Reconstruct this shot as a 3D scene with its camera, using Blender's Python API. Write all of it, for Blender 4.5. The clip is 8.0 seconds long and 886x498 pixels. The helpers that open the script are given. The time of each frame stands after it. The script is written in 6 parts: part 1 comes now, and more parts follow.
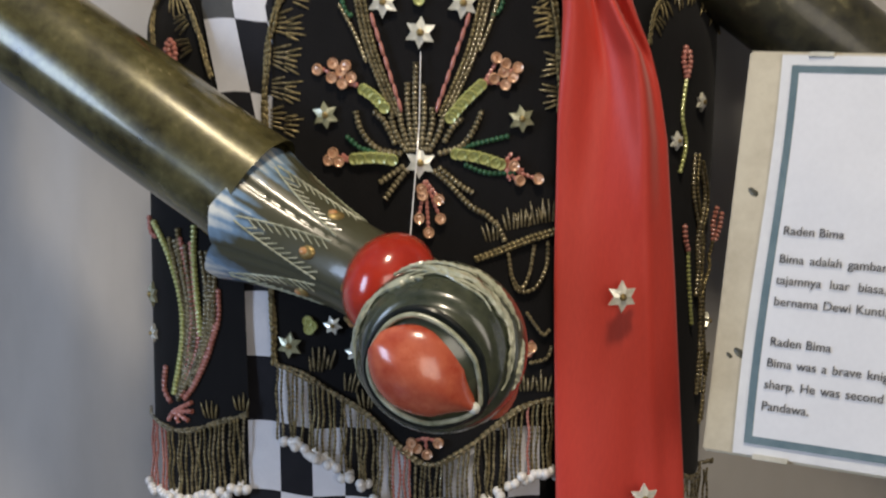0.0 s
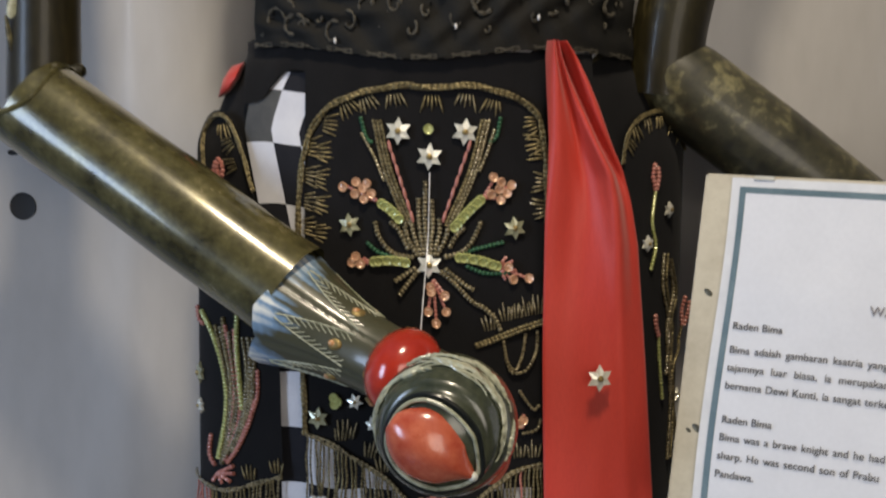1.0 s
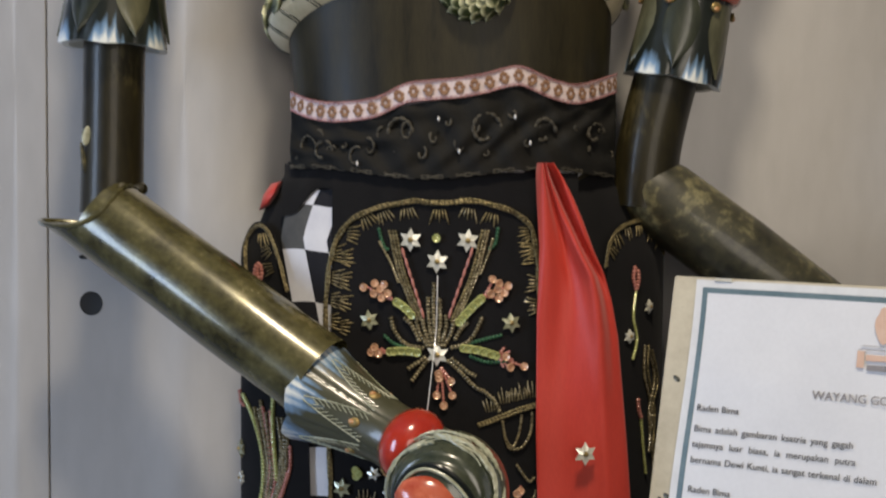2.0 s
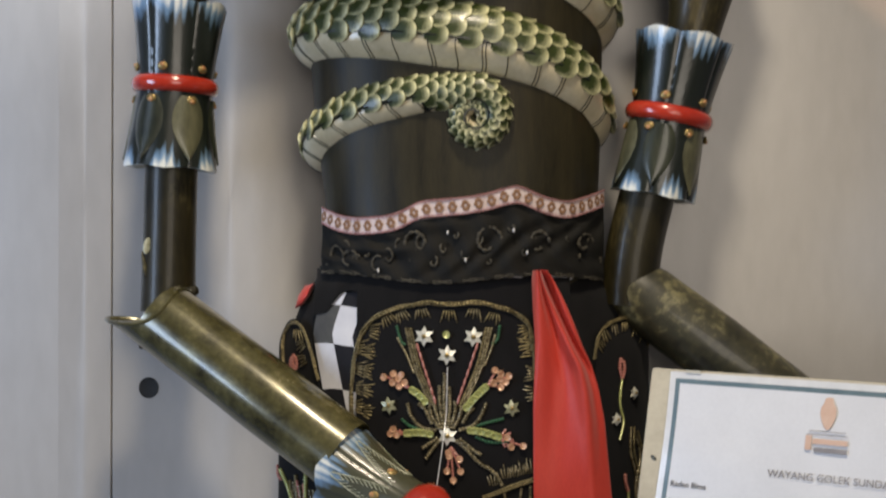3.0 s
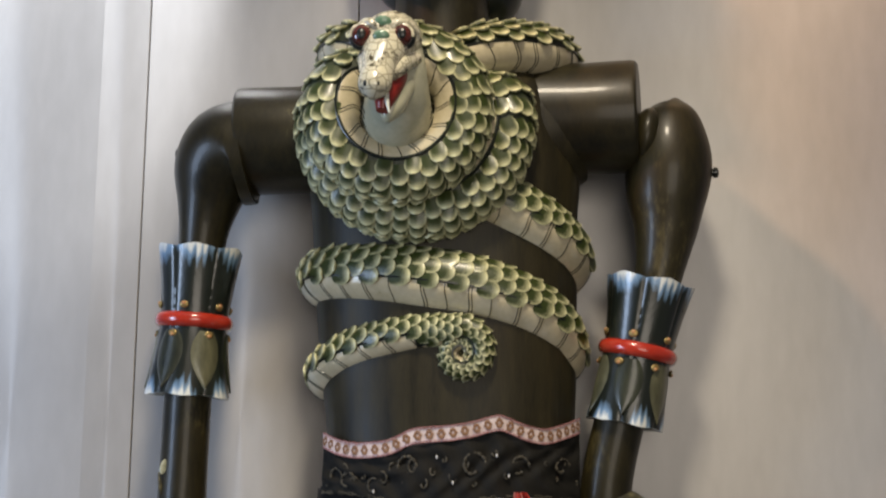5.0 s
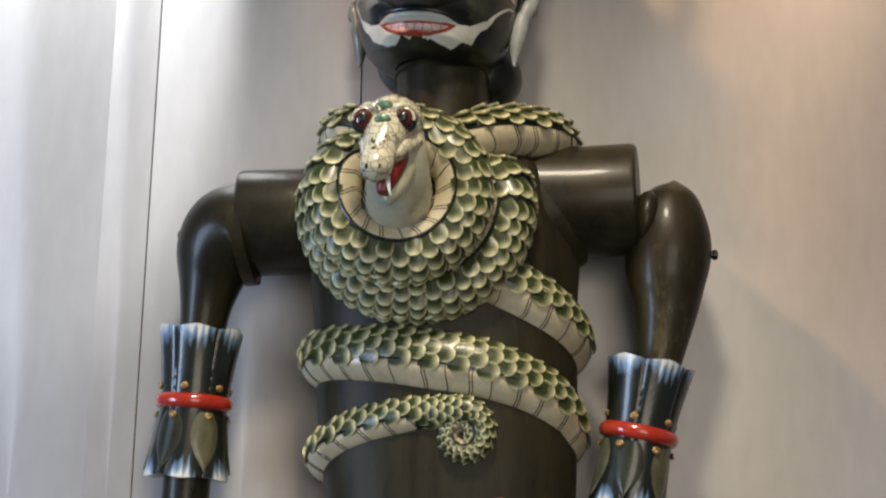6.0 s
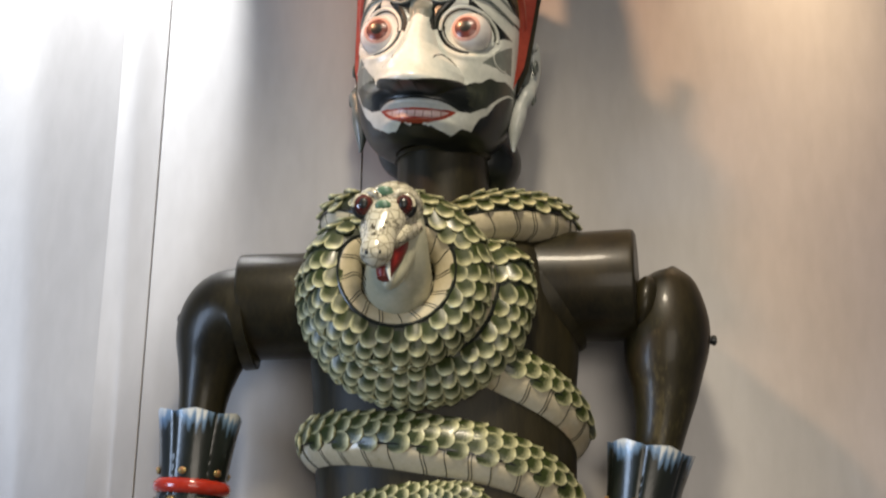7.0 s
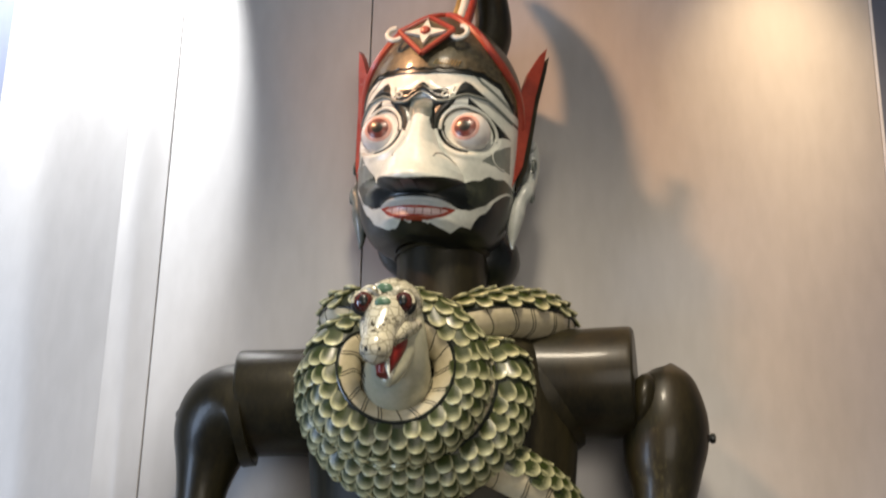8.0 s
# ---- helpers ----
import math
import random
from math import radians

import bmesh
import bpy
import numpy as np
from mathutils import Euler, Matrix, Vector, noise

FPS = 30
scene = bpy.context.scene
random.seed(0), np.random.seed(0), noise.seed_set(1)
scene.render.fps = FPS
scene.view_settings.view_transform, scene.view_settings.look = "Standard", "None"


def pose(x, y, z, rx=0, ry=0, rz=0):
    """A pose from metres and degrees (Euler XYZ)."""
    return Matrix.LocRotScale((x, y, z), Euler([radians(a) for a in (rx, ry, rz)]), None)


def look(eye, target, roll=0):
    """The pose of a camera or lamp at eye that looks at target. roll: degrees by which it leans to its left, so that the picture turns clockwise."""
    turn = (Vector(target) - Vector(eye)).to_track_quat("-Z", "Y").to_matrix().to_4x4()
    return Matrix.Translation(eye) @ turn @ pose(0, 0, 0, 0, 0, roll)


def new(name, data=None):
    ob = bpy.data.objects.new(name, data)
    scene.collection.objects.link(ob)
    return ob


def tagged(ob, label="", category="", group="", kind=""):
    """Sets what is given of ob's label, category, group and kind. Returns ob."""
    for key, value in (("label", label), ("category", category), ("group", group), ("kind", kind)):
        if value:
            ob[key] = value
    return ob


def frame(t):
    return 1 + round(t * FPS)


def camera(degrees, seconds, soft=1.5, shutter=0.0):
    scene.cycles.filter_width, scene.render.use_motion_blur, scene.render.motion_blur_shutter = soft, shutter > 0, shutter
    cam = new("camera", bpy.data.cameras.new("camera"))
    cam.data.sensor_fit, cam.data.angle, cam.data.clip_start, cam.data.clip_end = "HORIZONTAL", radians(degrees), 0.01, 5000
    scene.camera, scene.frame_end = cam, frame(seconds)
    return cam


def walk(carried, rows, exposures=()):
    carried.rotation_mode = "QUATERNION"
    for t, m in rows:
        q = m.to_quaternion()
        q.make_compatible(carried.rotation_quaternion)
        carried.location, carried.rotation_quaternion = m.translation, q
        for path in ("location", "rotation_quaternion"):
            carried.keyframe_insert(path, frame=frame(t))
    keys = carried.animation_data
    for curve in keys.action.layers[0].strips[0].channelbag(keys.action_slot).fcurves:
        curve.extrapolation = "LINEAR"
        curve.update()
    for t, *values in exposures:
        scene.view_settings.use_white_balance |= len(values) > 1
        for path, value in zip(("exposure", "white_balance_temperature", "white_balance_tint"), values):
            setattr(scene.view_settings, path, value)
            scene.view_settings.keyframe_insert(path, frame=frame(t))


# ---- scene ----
cam = camera(37.5, 8.0, soft=2.1, shutter=0.5)
PATH = [
    (0, (-0.0246, -0.7831, 1.3443), (0.0574, 0.8348, 1.0892), 0.8),
    (0.5, (-0.0271, -0.8471, 1.3713), (0.0484, 0.7749, 1.1384), 0.8),
    (1, (-0.0287, -0.9209, 1.4017), (0.0402, 0.7044, 1.1950), 0.8),
    (1.5, (-0.0148, -0.9963, 1.4099), (0.0238, 0.6371, 1.2655), 0.7),
    (3, (0.0385, -1.2407, 1.4640), (-0.0189, 0.3977, 1.4468), 0.3),
    (3.5, (0.0541, -1.3309, 1.4771), (-0.0115, 0.3067, 1.5181), 0.4),
    (4, (0.0599, -1.3751, 1.4714), (-0.0074, 0.2591, 1.5911), 0.5),
    (4.5, (0.0607, -1.3784, 1.4656), (-0.0074, 0.2493, 1.6575), 0.6),
    (5, (0.0607, -1.3842, 1.4787), (-0.0066, 0.2362, 1.7231), 0.7),
    (6.5, (0.0623, -1.3915, 1.4771), (-0.0082, 0.1993, 1.8707), 0.9),
    (7, (0.0607, -1.3965, 1.4853), (-0.0074, 0.1820, 1.9240), 1.0),
    (7.5, (0.0607, -1.4022, 1.4886), (-0.0074, 0.1615, 1.9781), 1.2),
    (8, (0.0590, -1.4055, 1.4869), (-0.0066, 0.1386, 2.0372), 1.2),
]
walk(cam, [(t, look(eye, target, roll)) for t, eye, target, roll in PATH])

# ---- light ----
world = bpy.data.worlds.new("room_air")
scene.world = world
world.use_nodes = True
world.node_tree.nodes["Background"].inputs[0].default_value = (0.55, 0.6, 0.75, 1)
world.node_tree.nodes["Background"].inputs[1].default_value = 0.12


def area_lamp(name, eye, target, watts, size, colour, size_y=None):
    data = bpy.data.lights.new(name, "AREA")
    data.energy, data.size, data.color = watts, size, colour
    if size_y:
        data.shape, data.size_y = "RECTANGLE", size_y
    ob = new(name, data)
    ob.matrix_world = look(eye, target)
    return ob


def spot_lamp(name, eye, target, watts, degrees, colour, blend=0.5, size=0.05):
    data = bpy.data.lights.new(name, "SPOT")
    data.energy, data.color, data.spot_size, data.spot_blend, data.shadow_soft_size = watts, colour, radians(degrees), blend, size
    ob = new(name, data)
    ob.matrix_world = look(eye, target)
    return ob


spot_lamp("ceiling_spot", (0.02, -0.92, 2.94), (0.0, 0.0, 1.27), 104, 60, (1.0, 0.86, 0.66), 1.0, 0.12)
# Added cool area lamp from the left; no opening is built there.
area_lamp("cool_side_light", (-2.1, -1.3, 1.55), (-0.1, 0.1, 1.0), 31, 0.60, (0.56, 0.72, 1.0), 1.1)
# Added broad fill from the front, with no lamp of the room behind it.
area_lamp("front_fill", (0.6, -3.1, 1.75), (0.0, 0.1, 1.35), 25, 1.4, (1.0, 0.90, 0.78), 1.4)
# Added narrow spot in place of the bright reflection on the left panels.
spot_lamp("panel_glow_spot", (-0.485, -0.12, 2.95), (-0.485, 0.18, 2.42), 135, 34, (0.97, 0.98, 1.0), 0.16, 0.02)
spot_lamp("warm_spot", (-0.86, -0.56, 2.96), (0.44, 0.18, 2.02), 128, 34, (1.0, 0.54, 0.28), 1.0, 0.06)
# Added spot that puts the warm reflected patch on the upper right wall.
spot_lamp("warm_patch_spot", (0.47, -0.35, 2.94), (0.44, 0.18, 2.24), 33, 27, (1.0, 0.72, 0.42), 1.0, 0.03)


# ---- materials ----
def nodes_of(name):
    mat = bpy.data.materials.new(name)
    mat.use_nodes = True
    tree = mat.node_tree
    return mat, tree, tree.nodes["Principled BSDF"]


def add_node(tree, kind, **values):
    n = tree.nodes.new(kind)
    for key, value in values.items():
        n.inputs[key].default_value = value
    return n


def surface(name, dark, light, rough=0.5, metal=0.0, scale=30.0, stretch=(1, 1, 1), bump=0.1, fine=400.0, coat=0.0,
            rough_span=0.12, sheen=0.0, spots=None):
    """Two-scale noise between two colours, with bump and uneven gloss."""
    mat, tree, p = nodes_of(name)
    co = tree.nodes.new("ShaderNodeTexCoord")
    mp = tree.nodes.new("ShaderNodeMapping")
    mp.inputs["Scale"].default_value = stretch
    tree.links.new(co.outputs["Object"], mp.inputs["Vector"])
    n1 = add_node(tree, "ShaderNodeTexNoise", Scale=scale, Detail=6.0, Roughness=0.6)
    n2 = add_node(tree, "ShaderNodeTexNoise", Scale=fine, Detail=3.0)
    for n in (n1, n2):
        tree.links.new(mp.outputs[0], n.inputs["Vector"])
    mix = tree.nodes.new("ShaderNodeMath")
    mix.operation = "MULTIPLY_ADD"
    mix.inputs[1].default_value = 0.3
    tree.links.new(n2.outputs[0], mix.inputs[0])
    sub = tree.nodes.new("ShaderNodeMath")
    sub.operation = "MULTIPLY_ADD"
    sub.inputs[1].default_value, sub.inputs[2].default_value = 0.85, -0.06
    tree.links.new(n1.outputs[0], sub.inputs[0])
    tree.links.new(sub.outputs[0], mix.inputs[2])
    ramp = tree.nodes.new("ShaderNodeValToRGB")
    ramp.color_ramp.elements[0].position, ramp.color_ramp.elements[1].position = 0.32, 0.72
    ramp.color_ramp.elements[0].color, ramp.color_ramp.elements[1].color = (*dark, 1), (*light, 1)
    if spots:
        e = ramp.color_ramp.elements.new(0.80)
        e.color = (*spots, 1)
    tree.links.new(mix.outputs[0], ramp.inputs[0])
    tree.links.new(ramp.outputs[0], p.inputs["Base Color"])
    rr = tree.nodes.new("ShaderNodeMapRange")
    rr.inputs["To Min"].default_value, rr.inputs["To Max"].default_value = max(0.03, rough - rough_span), min(1, rough + rough_span)
    tree.links.new(n1.outputs[0], rr.inputs["Value"])
    tree.links.new(rr.outputs[0], p.inputs["Roughness"])
    p.inputs["Metallic"].default_value = metal
    p.inputs["Coat Weight"].default_value = coat
    p.inputs["Coat Roughness"].default_value = 0.12
    p.inputs["Sheen Weight"].default_value = sheen
    if bump:
        b = tree.nodes.new("ShaderNodeBump")
        b.inputs["Strength"].default_value, b.inputs["Distance"].default_value = bump, 0.002
        tree.links.new(mix.outputs[0], b.inputs["Height"])
        tree.links.new(b.outputs[0], p.inputs["Normal"])
    return mat


def brushed(name, dark, light):
    """Satin metal sheet with upright brush marks, smears and specks."""
    mat = surface(name, dark, light, 0.46, 0.25, 2.2, (1, 1, 0.35), 0.02, 60.0, rough_span=0.07)
    tree = mat.node_tree
    p = tree.nodes["Principled BSDF"]
    p.inputs["Anisotropic"].default_value = 0.55
    co = tree.nodes.new("ShaderNodeTexCoord")
    mp = tree.nodes.new("ShaderNodeMapping")
    mp.inputs["Scale"].default_value = (900, 900, 6)
    tree.links.new(co.outputs["Object"], mp.inputs["Vector"])
    n = add_node(tree, "ShaderNodeTexNoise", Scale=1.0, Detail=4.0)
    tree.links.new(mp.outputs[0], n.inputs["Vector"])
    b = tree.nodes.new("ShaderNodeBump")
    b.inputs["Strength"].default_value, b.inputs["Distance"].default_value = 0.10, 0.0006
    tree.links.new(n.outputs[0], b.inputs["Height"])
    tree.links.new(b.outputs[0], p.inputs["Normal"])
    t = tree.nodes.new("ShaderNodeTangent")
    t.direction_type, t.axis = "RADIAL", "Y"
    tree.links.new(t.outputs[0], p.inputs["Tangent"])
    return mat


def graded(name, root, rim, attribute, rough=0.28, coat=0.5, mid=0.5):
    """Paint that runs from one colour to another over a stored value, as on a hand-painted scale."""
    mat = surface(name, root, rim, rough, 0, 60.0, (1, 1, 1), 0.06, 500, coat)
    tree = mat.node_tree
    p = tree.nodes["Principled BSDF"]
    at = tree.nodes.new("ShaderNodeAttribute")
    at.attribute_name = attribute
    n = add_node(tree, "ShaderNodeTexNoise", Scale=140.0, Detail=3.0)
    ad = tree.nodes.new("ShaderNodeMath")
    ad.operation = "MULTIPLY_ADD"
    ad.inputs[1].default_value = 0.35
    tree.links.new(n.outputs[0], ad.inputs[0])
    tree.links.new(at.outputs["Fac"], ad.inputs[2])
    ramp = tree.nodes.new("ShaderNodeValToRGB")
    els = ramp.color_ramp.elements
    els[0].position, els[1].position = 0.32, 0.98
    els[0].color, els[1].color = (*root, 1), (*rim, 1)
    e = els.new(mid + 0.17)
    e.color = (*[0.55 * a + 0.45 * b for a, b in zip(root, rim)], 1)
    tree.links.new(ad.outputs[0], ramp.inputs[0])
    tree.links.new(ramp.outputs[0], p.inputs["Base Color"])
    return mat


def speckled(name, pale, spot):
    """Pale paint with small brown-black flecks and the thin lines of painted head scales."""
    mat = surface(name, [0.72 * c for c in pale], pale, 0.24, 0, 40, (1, 1, 1), 0.10, 300, 0.6)
    tree = mat.node_tree
    p = tree.nodes["Principled BSDF"]
    base = p.inputs["Base Color"].links[0].from_socket
    co = tree.nodes.new("ShaderNodeTexCoord")
    cells = add_node(tree, "ShaderNodeTexVoronoi", Scale=105.0, Randomness=0.8)
    cells.feature = "DISTANCE_TO_EDGE"
    flecks = add_node(tree, "ShaderNodeTexNoise", Scale=210.0, Detail=4.0, Roughness=0.7)
    patch = add_node(tree, "ShaderNodeTexNoise", Scale=45.0, Detail=2.0)
    for n in (cells, flecks, patch):
        tree.links.new(co.outputs["Object"], n.inputs["Vector"])
    line = tree.nodes.new("ShaderNodeMapRange")
    line.inputs["From Min"].default_value, line.inputs["From Max"].default_value = 0.02, 0.10
    line.inputs["To Min"].default_value, line.inputs["To Max"].default_value = 0.55, 0.0
    tree.links.new(cells.outputs["Distance"], line.inputs["Value"])
    add_up = tree.nodes.new("ShaderNodeMath")
    add_up.operation = "MULTIPLY"
    tree.links.new(flecks.outputs[0], add_up.inputs[0])
    tree.links.new(patch.outputs[0], add_up.inputs[1])
    dots = tree.nodes.new("ShaderNodeMapRange")
    dots.inputs["From Min"].default_value, dots.inputs["From Max"].default_value = 0.29, 0.36
    tree.links.new(add_up.outputs[0], dots.inputs["Value"])
    both = tree.nodes.new("ShaderNodeMath")
    both.operation = "MAXIMUM"
    tree.links.new(line.outputs[0], both.inputs[0])
    tree.links.new(dots.outputs[0], both.inputs[1])
    mix = tree.nodes.new("ShaderNodeMixRGB")
    mix.inputs[2].default_value = (*spot, 1)
    tree.links.new(both.outputs[0], mix.inputs[0])
    tree.links.new(base, mix.inputs[1])
    tree.links.new(mix.outputs[0], p.inputs["Base Color"])
    return mat


M_panel = brushed("satin_metal_panel", (0.43, 0.415, 0.40), (0.54, 0.525, 0.51))
M_hole = surface("hole_dark", (0.006, 0.006, 0.007), (0.015, 0.015, 0.015), 0.7)
M_plaster = surface("gallery_plaster", (0.34, 0.33, 0.33), (0.42, 0.41, 0.40), 0.85, 0, 3, (1, 1, 1), 0.1, 120)
# The dark blue-grey carries the shade on the wall beyond the cladding.
M_backwall = surface("shaded_wall_blue_grey", (0.15, 0.17, 0.24), (0.20, 0.225, 0.31), 0.6, 0, 6, (1, 1, 0.4), 0.1, 120)
M_ceiling = surface("gallery_ceiling_paint", (0.52, 0.51, 0.50), (0.60, 0.59, 0.58), 0.9, 0, 3)
M_floor = surface("gallery_floor_tile", (0.16, 0.15, 0.14), (0.26, 0.25, 0.23), 0.35, 0, 5)
M_plinth = surface("plinth_laminate", (0.10, 0.09, 0.08), (0.16, 0.15, 0.13), 0.5, 0, 8)

M_lacquer = surface("olive_lacquer_wood", (0.007, 0.006, 0.0028), (0.025, 0.0205, 0.008), 0.40, 0.0, 16, (1, 1, 0.35), 0.14, 240, 0.12,
                    0.12, 0, (0.07, 0.058, 0.024))
M_body = surface("brown_body_paint", (0.008, 0.0068, 0.003), (0.037, 0.030, 0.0125), 0.48, 0.0, 22, (2.5, 2.5, 0.3), 0.10, 300, 0.0)
M_bronze = surface("olive_bronze_forearm", (0.034, 0.030, 0.011), (0.115, 0.102, 0.040), 0.25, 0.22, 26, (1, 1, 1), 0.07, 200, 0.5, 0.08, 0,
                   (0.20, 0.17, 0.08))
M_mottled = surface("worn_olive_forearm", (0.012, 0.012, 0.008), (0.050, 0.046, 0.024), 0.42, 0, 24, (1, 1, 1), 0.06, 150, 0.2, 0.1, 0, (0.20, 0.18, 0.09))
M_cuffdark = surface("dark_green_cuff", (0.008, 0.011, 0.008), (0.045, 0.05, 0.028), 0.34, 0, 40, (1, 1, 0.3), 0.12, 300, 0.4)
M_cuffolive = surface("olive_leaf_cuff", (0.055, 0.055, 0.03), (0.14, 0.135, 0.075), 0.38, 0.1, 60, (1, 1, 0.4), 0.14, 300, 0.4)
M_white = surface("ivory_paint", (0.50, 0.53, 0.47), (0.67, 0.68, 0.61), 0.32, 0, 25, (1, 1, 1), 0.05, 200, 0.45)
M_offwhite = surface("grey_white_paint", (0.34, 0.37, 0.35), (0.52, 0.54, 0.50), 0.36, 0, 30, (1, 1, 1), 0.05, 200, 0.4)
M_blue = surface("blue_paint", (0.06, 0.12, 0.24), (0.30, 0.40, 0.52), 0.36, 0, 70, (1, 1, 0.25), 0.05, 200, 0.4)
M_red = surface("red_lacquer", (0.36, 0.022, 0.010), (0.52, 0.045, 0.020), 0.22, 0, 24, (1, 1, 1), 0.05, 160, 0.7)
M_nail = surface("worn_red_lacquer", (0.33, 0.026, 0.010), (0.57, 0.15, 0.075), 0.24, 0, 40, (1, 1, 1), 0.06, 200, 0.6)
M_redwood = surface("red_headdress_paint", (0.20, 0.022, 0.010), (0.34, 0.05, 0.022), 0.32, 0, 24, (1, 1, 1), 0.08, 160, 0.5)
M_black = surface("black_green_paint", (0.003, 0.0045, 0.004), (0.009, 0.012, 0.010), 0.32, 0, 30, (1, 1, 1), 0.05, 200, 0.15)
M_greygreen = surface("grey_green_paint", (0.10, 0.12, 0.11), (0.20, 0.22, 0.19), 0.36, 0, 30, (1, 1, 1), 0.05, 200, 0.4)
M_fist = surface("dark_green_fist", (0.020, 0.027, 0.017), (0.085, 0.092, 0.055), 0.26, 0, 20, (1, 1, 1), 0.06, 160, 0.6, 0.1, 0, (0.42, 0.44, 0.33))
M_stroke = surface("pale_green_stroke", (0.18, 0.19, 0.12), (0.58, 0.59, 0.44), 0.3, 0, 60, (1, 1, 1), 0.05, 200, 0.5)
M_gold = surface("old_gold", (0.20, 0.14, 0.05), (0.42, 0.31, 0.12), 0.38, 0.6, 50, (1, 1, 1), 0.1, 300)
M_amber = surface("amber_dot", (0.40, 0.16, 0.05), (0.58, 0.34, 0.14), 0.35, 0, 80, (1, 1, 1), 0.05, 300, 0.4)
M_cap = surface("hammered_bronze_cap", (0.035, 0.03, 0.017), (0.12, 0.10, 0.055), 0.42, 0.3, 160, (1, 1, 1), 0.5, 500, 0.3)
M_snakeeye = surface("dark_snake_eye", (0.03, 0.006, 0.004), (0.10, 0.02, 0.012), 0.12, 0, 60, (1, 1, 1), 0.02, 200, 0.9)
M_teeth = surface("teeth_paint", (0.46, 0.30, 0.26), (0.60, 0.44, 0.38), 0.4, 0, 60)
M_pinkrim = surface("pink_eye_paint", (0.46, 0.24, 0.19), (0.58, 0.36, 0.30), 0.34, 0, 40, (1, 1, 1), 0.02, 200, 0.2)
M_eyewhite = surface("eye_white_paint", (0.56, 0.53, 0.50), (0.68, 0.66, 0.62), 0.16, 0, 40, (1, 1, 1), 0.02, 200, 0.8)
M_iris = surface("dark_red_iris", (0.07, 0.016, 0.010), (0.15, 0.04, 0.028), 0.34, 0, 80, (1, 1, 1), 0.02, 200, 0.2)

M_cuffpaint = graded("dark_cuff_paint", (0.010, 0.013, 0.009), (0.72, 0.74, 0.70), "rim", 0.32, 0.4)
M_cuffpaint2 = graded("olive_cuff_paint", (0.060, 0.060, 0.034), (0.72, 0.74, 0.70), "rim", 0.34, 0.4)
for m_ in (M_cuffpaint, M_cuffpaint2):
    for n_ in m_.node_tree.nodes:
        if n_.type == "VALTORGB" and len(n_.color_ramp.elements) == 3:
            es = n_.color_ramp.elements
            es[0].position, es[1].position, es[2].position = 0.34, 0.66, 0.90
            es[1].color = (0.17, 0.28, 0.42, 1)
M_scale = graded("painted_scale", (0.028, 0.040, 0.006), (0.64, 0.62, 0.36), "rim", 0.38, 0.12, 0.46)
M_snakebody = surface("snake_skin_gap", (0.012, 0.016, 0.008), (0.04, 0.05, 0.025), 0.4)
M_belly = surface("cream_snake_belly", (0.44, 0.38, 0.24), (0.62, 0.55, 0.38), 0.32, 0, 26, (1, 1, 1), 0.05, 200, 0.45)
M_throat = surface("green_cream_throat", (0.36, 0.36, 0.25), (0.52, 0.50, 0.37), 0.32, 0, 26, (1, 1, 1), 0.05, 200, 0.45)
M_snout = speckled("speckled_snake_head", (0.66, 0.62, 0.46), (0.055, 0.045, 0.022))
M_crown = surface("green_crown_paint", (0.05, 0.12, 0.07), (0.16, 0.26, 0.17), 0.25, 0, 60, (1, 1, 1), 0.05, 200, 0.6)
M_mouth = surface("red_snake_mouth", (0.12, 0.010, 0.008), (0.22, 0.020, 0.014), 0.3, 0, 40)

M_velvet = surface("black_velvet", (0.003, 0.003, 0.0035), (0.007, 0.0065, 0.007), 0.95, 0, 60, (1, 1, 0.5), 0.25, 900, 0, 0.04, 0.03)
M_checkblack = surface("black_cotton", (0.007, 0.007, 0.010), (0.016, 0.016, 0.02), 0.85, 0, 60, (1, 1, 1), 0.2, 1400)
M_checkgrey = surface("grey_cotton", (0.05, 0.05, 0.05), (0.085, 0.085, 0.08), 0.85, 0, 60, (1, 1, 1), 0.2, 1400)
M_checkwhite = surface("white_cotton", (0.56, 0.56, 0.60), (0.68, 0.68, 0.71), 0.85, 0, 40, (1, 1, 1), 0.2, 1400)
M_satin = surface("red_satin", (0.46, 0.030, 0.018), (0.60, 0.050, 0.028), 0.50, 0, 14, (1, 1, 0.25), 0.10, 700, 0, 0.06, 0.15)
M_batik = surface("dark_batik_cloth", (0.003, 0.003, 0.002), (0.012, 0.011, 0.009), 0.8, 0, 34, (1, 1, 1), 0.3, 500, 0, 0.1, 0, (0.085, 0.075, 0.055))
M_batikpale = surface("faded_scroll_weave", (0.020, 0.018, 0.014), (0.095, 0.085, 0.064), 0.7, 0, 90, (1, 1, 1), 0.3, 900)
M_ribbon = surface("pale_pink_ribbon", (0.58, 0.47, 0.47), (0.72, 0.62, 0.61), 0.75, 0, 60, (1, 1, 1), 0.3, 900)
M_motif = surface("brown_stitched_motif", (0.19, 0.09, 0.05), (0.30, 0.17, 0.09), 0.7, 0, 90, (1, 1, 1), 0.3, 900)
M_ribbonedge = surface("rose_ribbon_edge", (0.26, 0.10, 0.10), (0.38, 0.18, 0.17), 0.75, 0, 90, (1, 1, 1), 0.3, 900)
M_thread = surface("gold_metal_thread", (0.05, 0.040, 0.018), (0.36, 0.29, 0.14), 0.42, 0.6, 260, (1, 1, 1), 0.5, 900)
M_bronzebead = surface("bronze_glass_bead", (0.050, 0.040, 0.020), (0.34, 0.28, 0.15), 0.28, 0.25, 220, (1, 1, 1), 0.3, 900, 0.4)
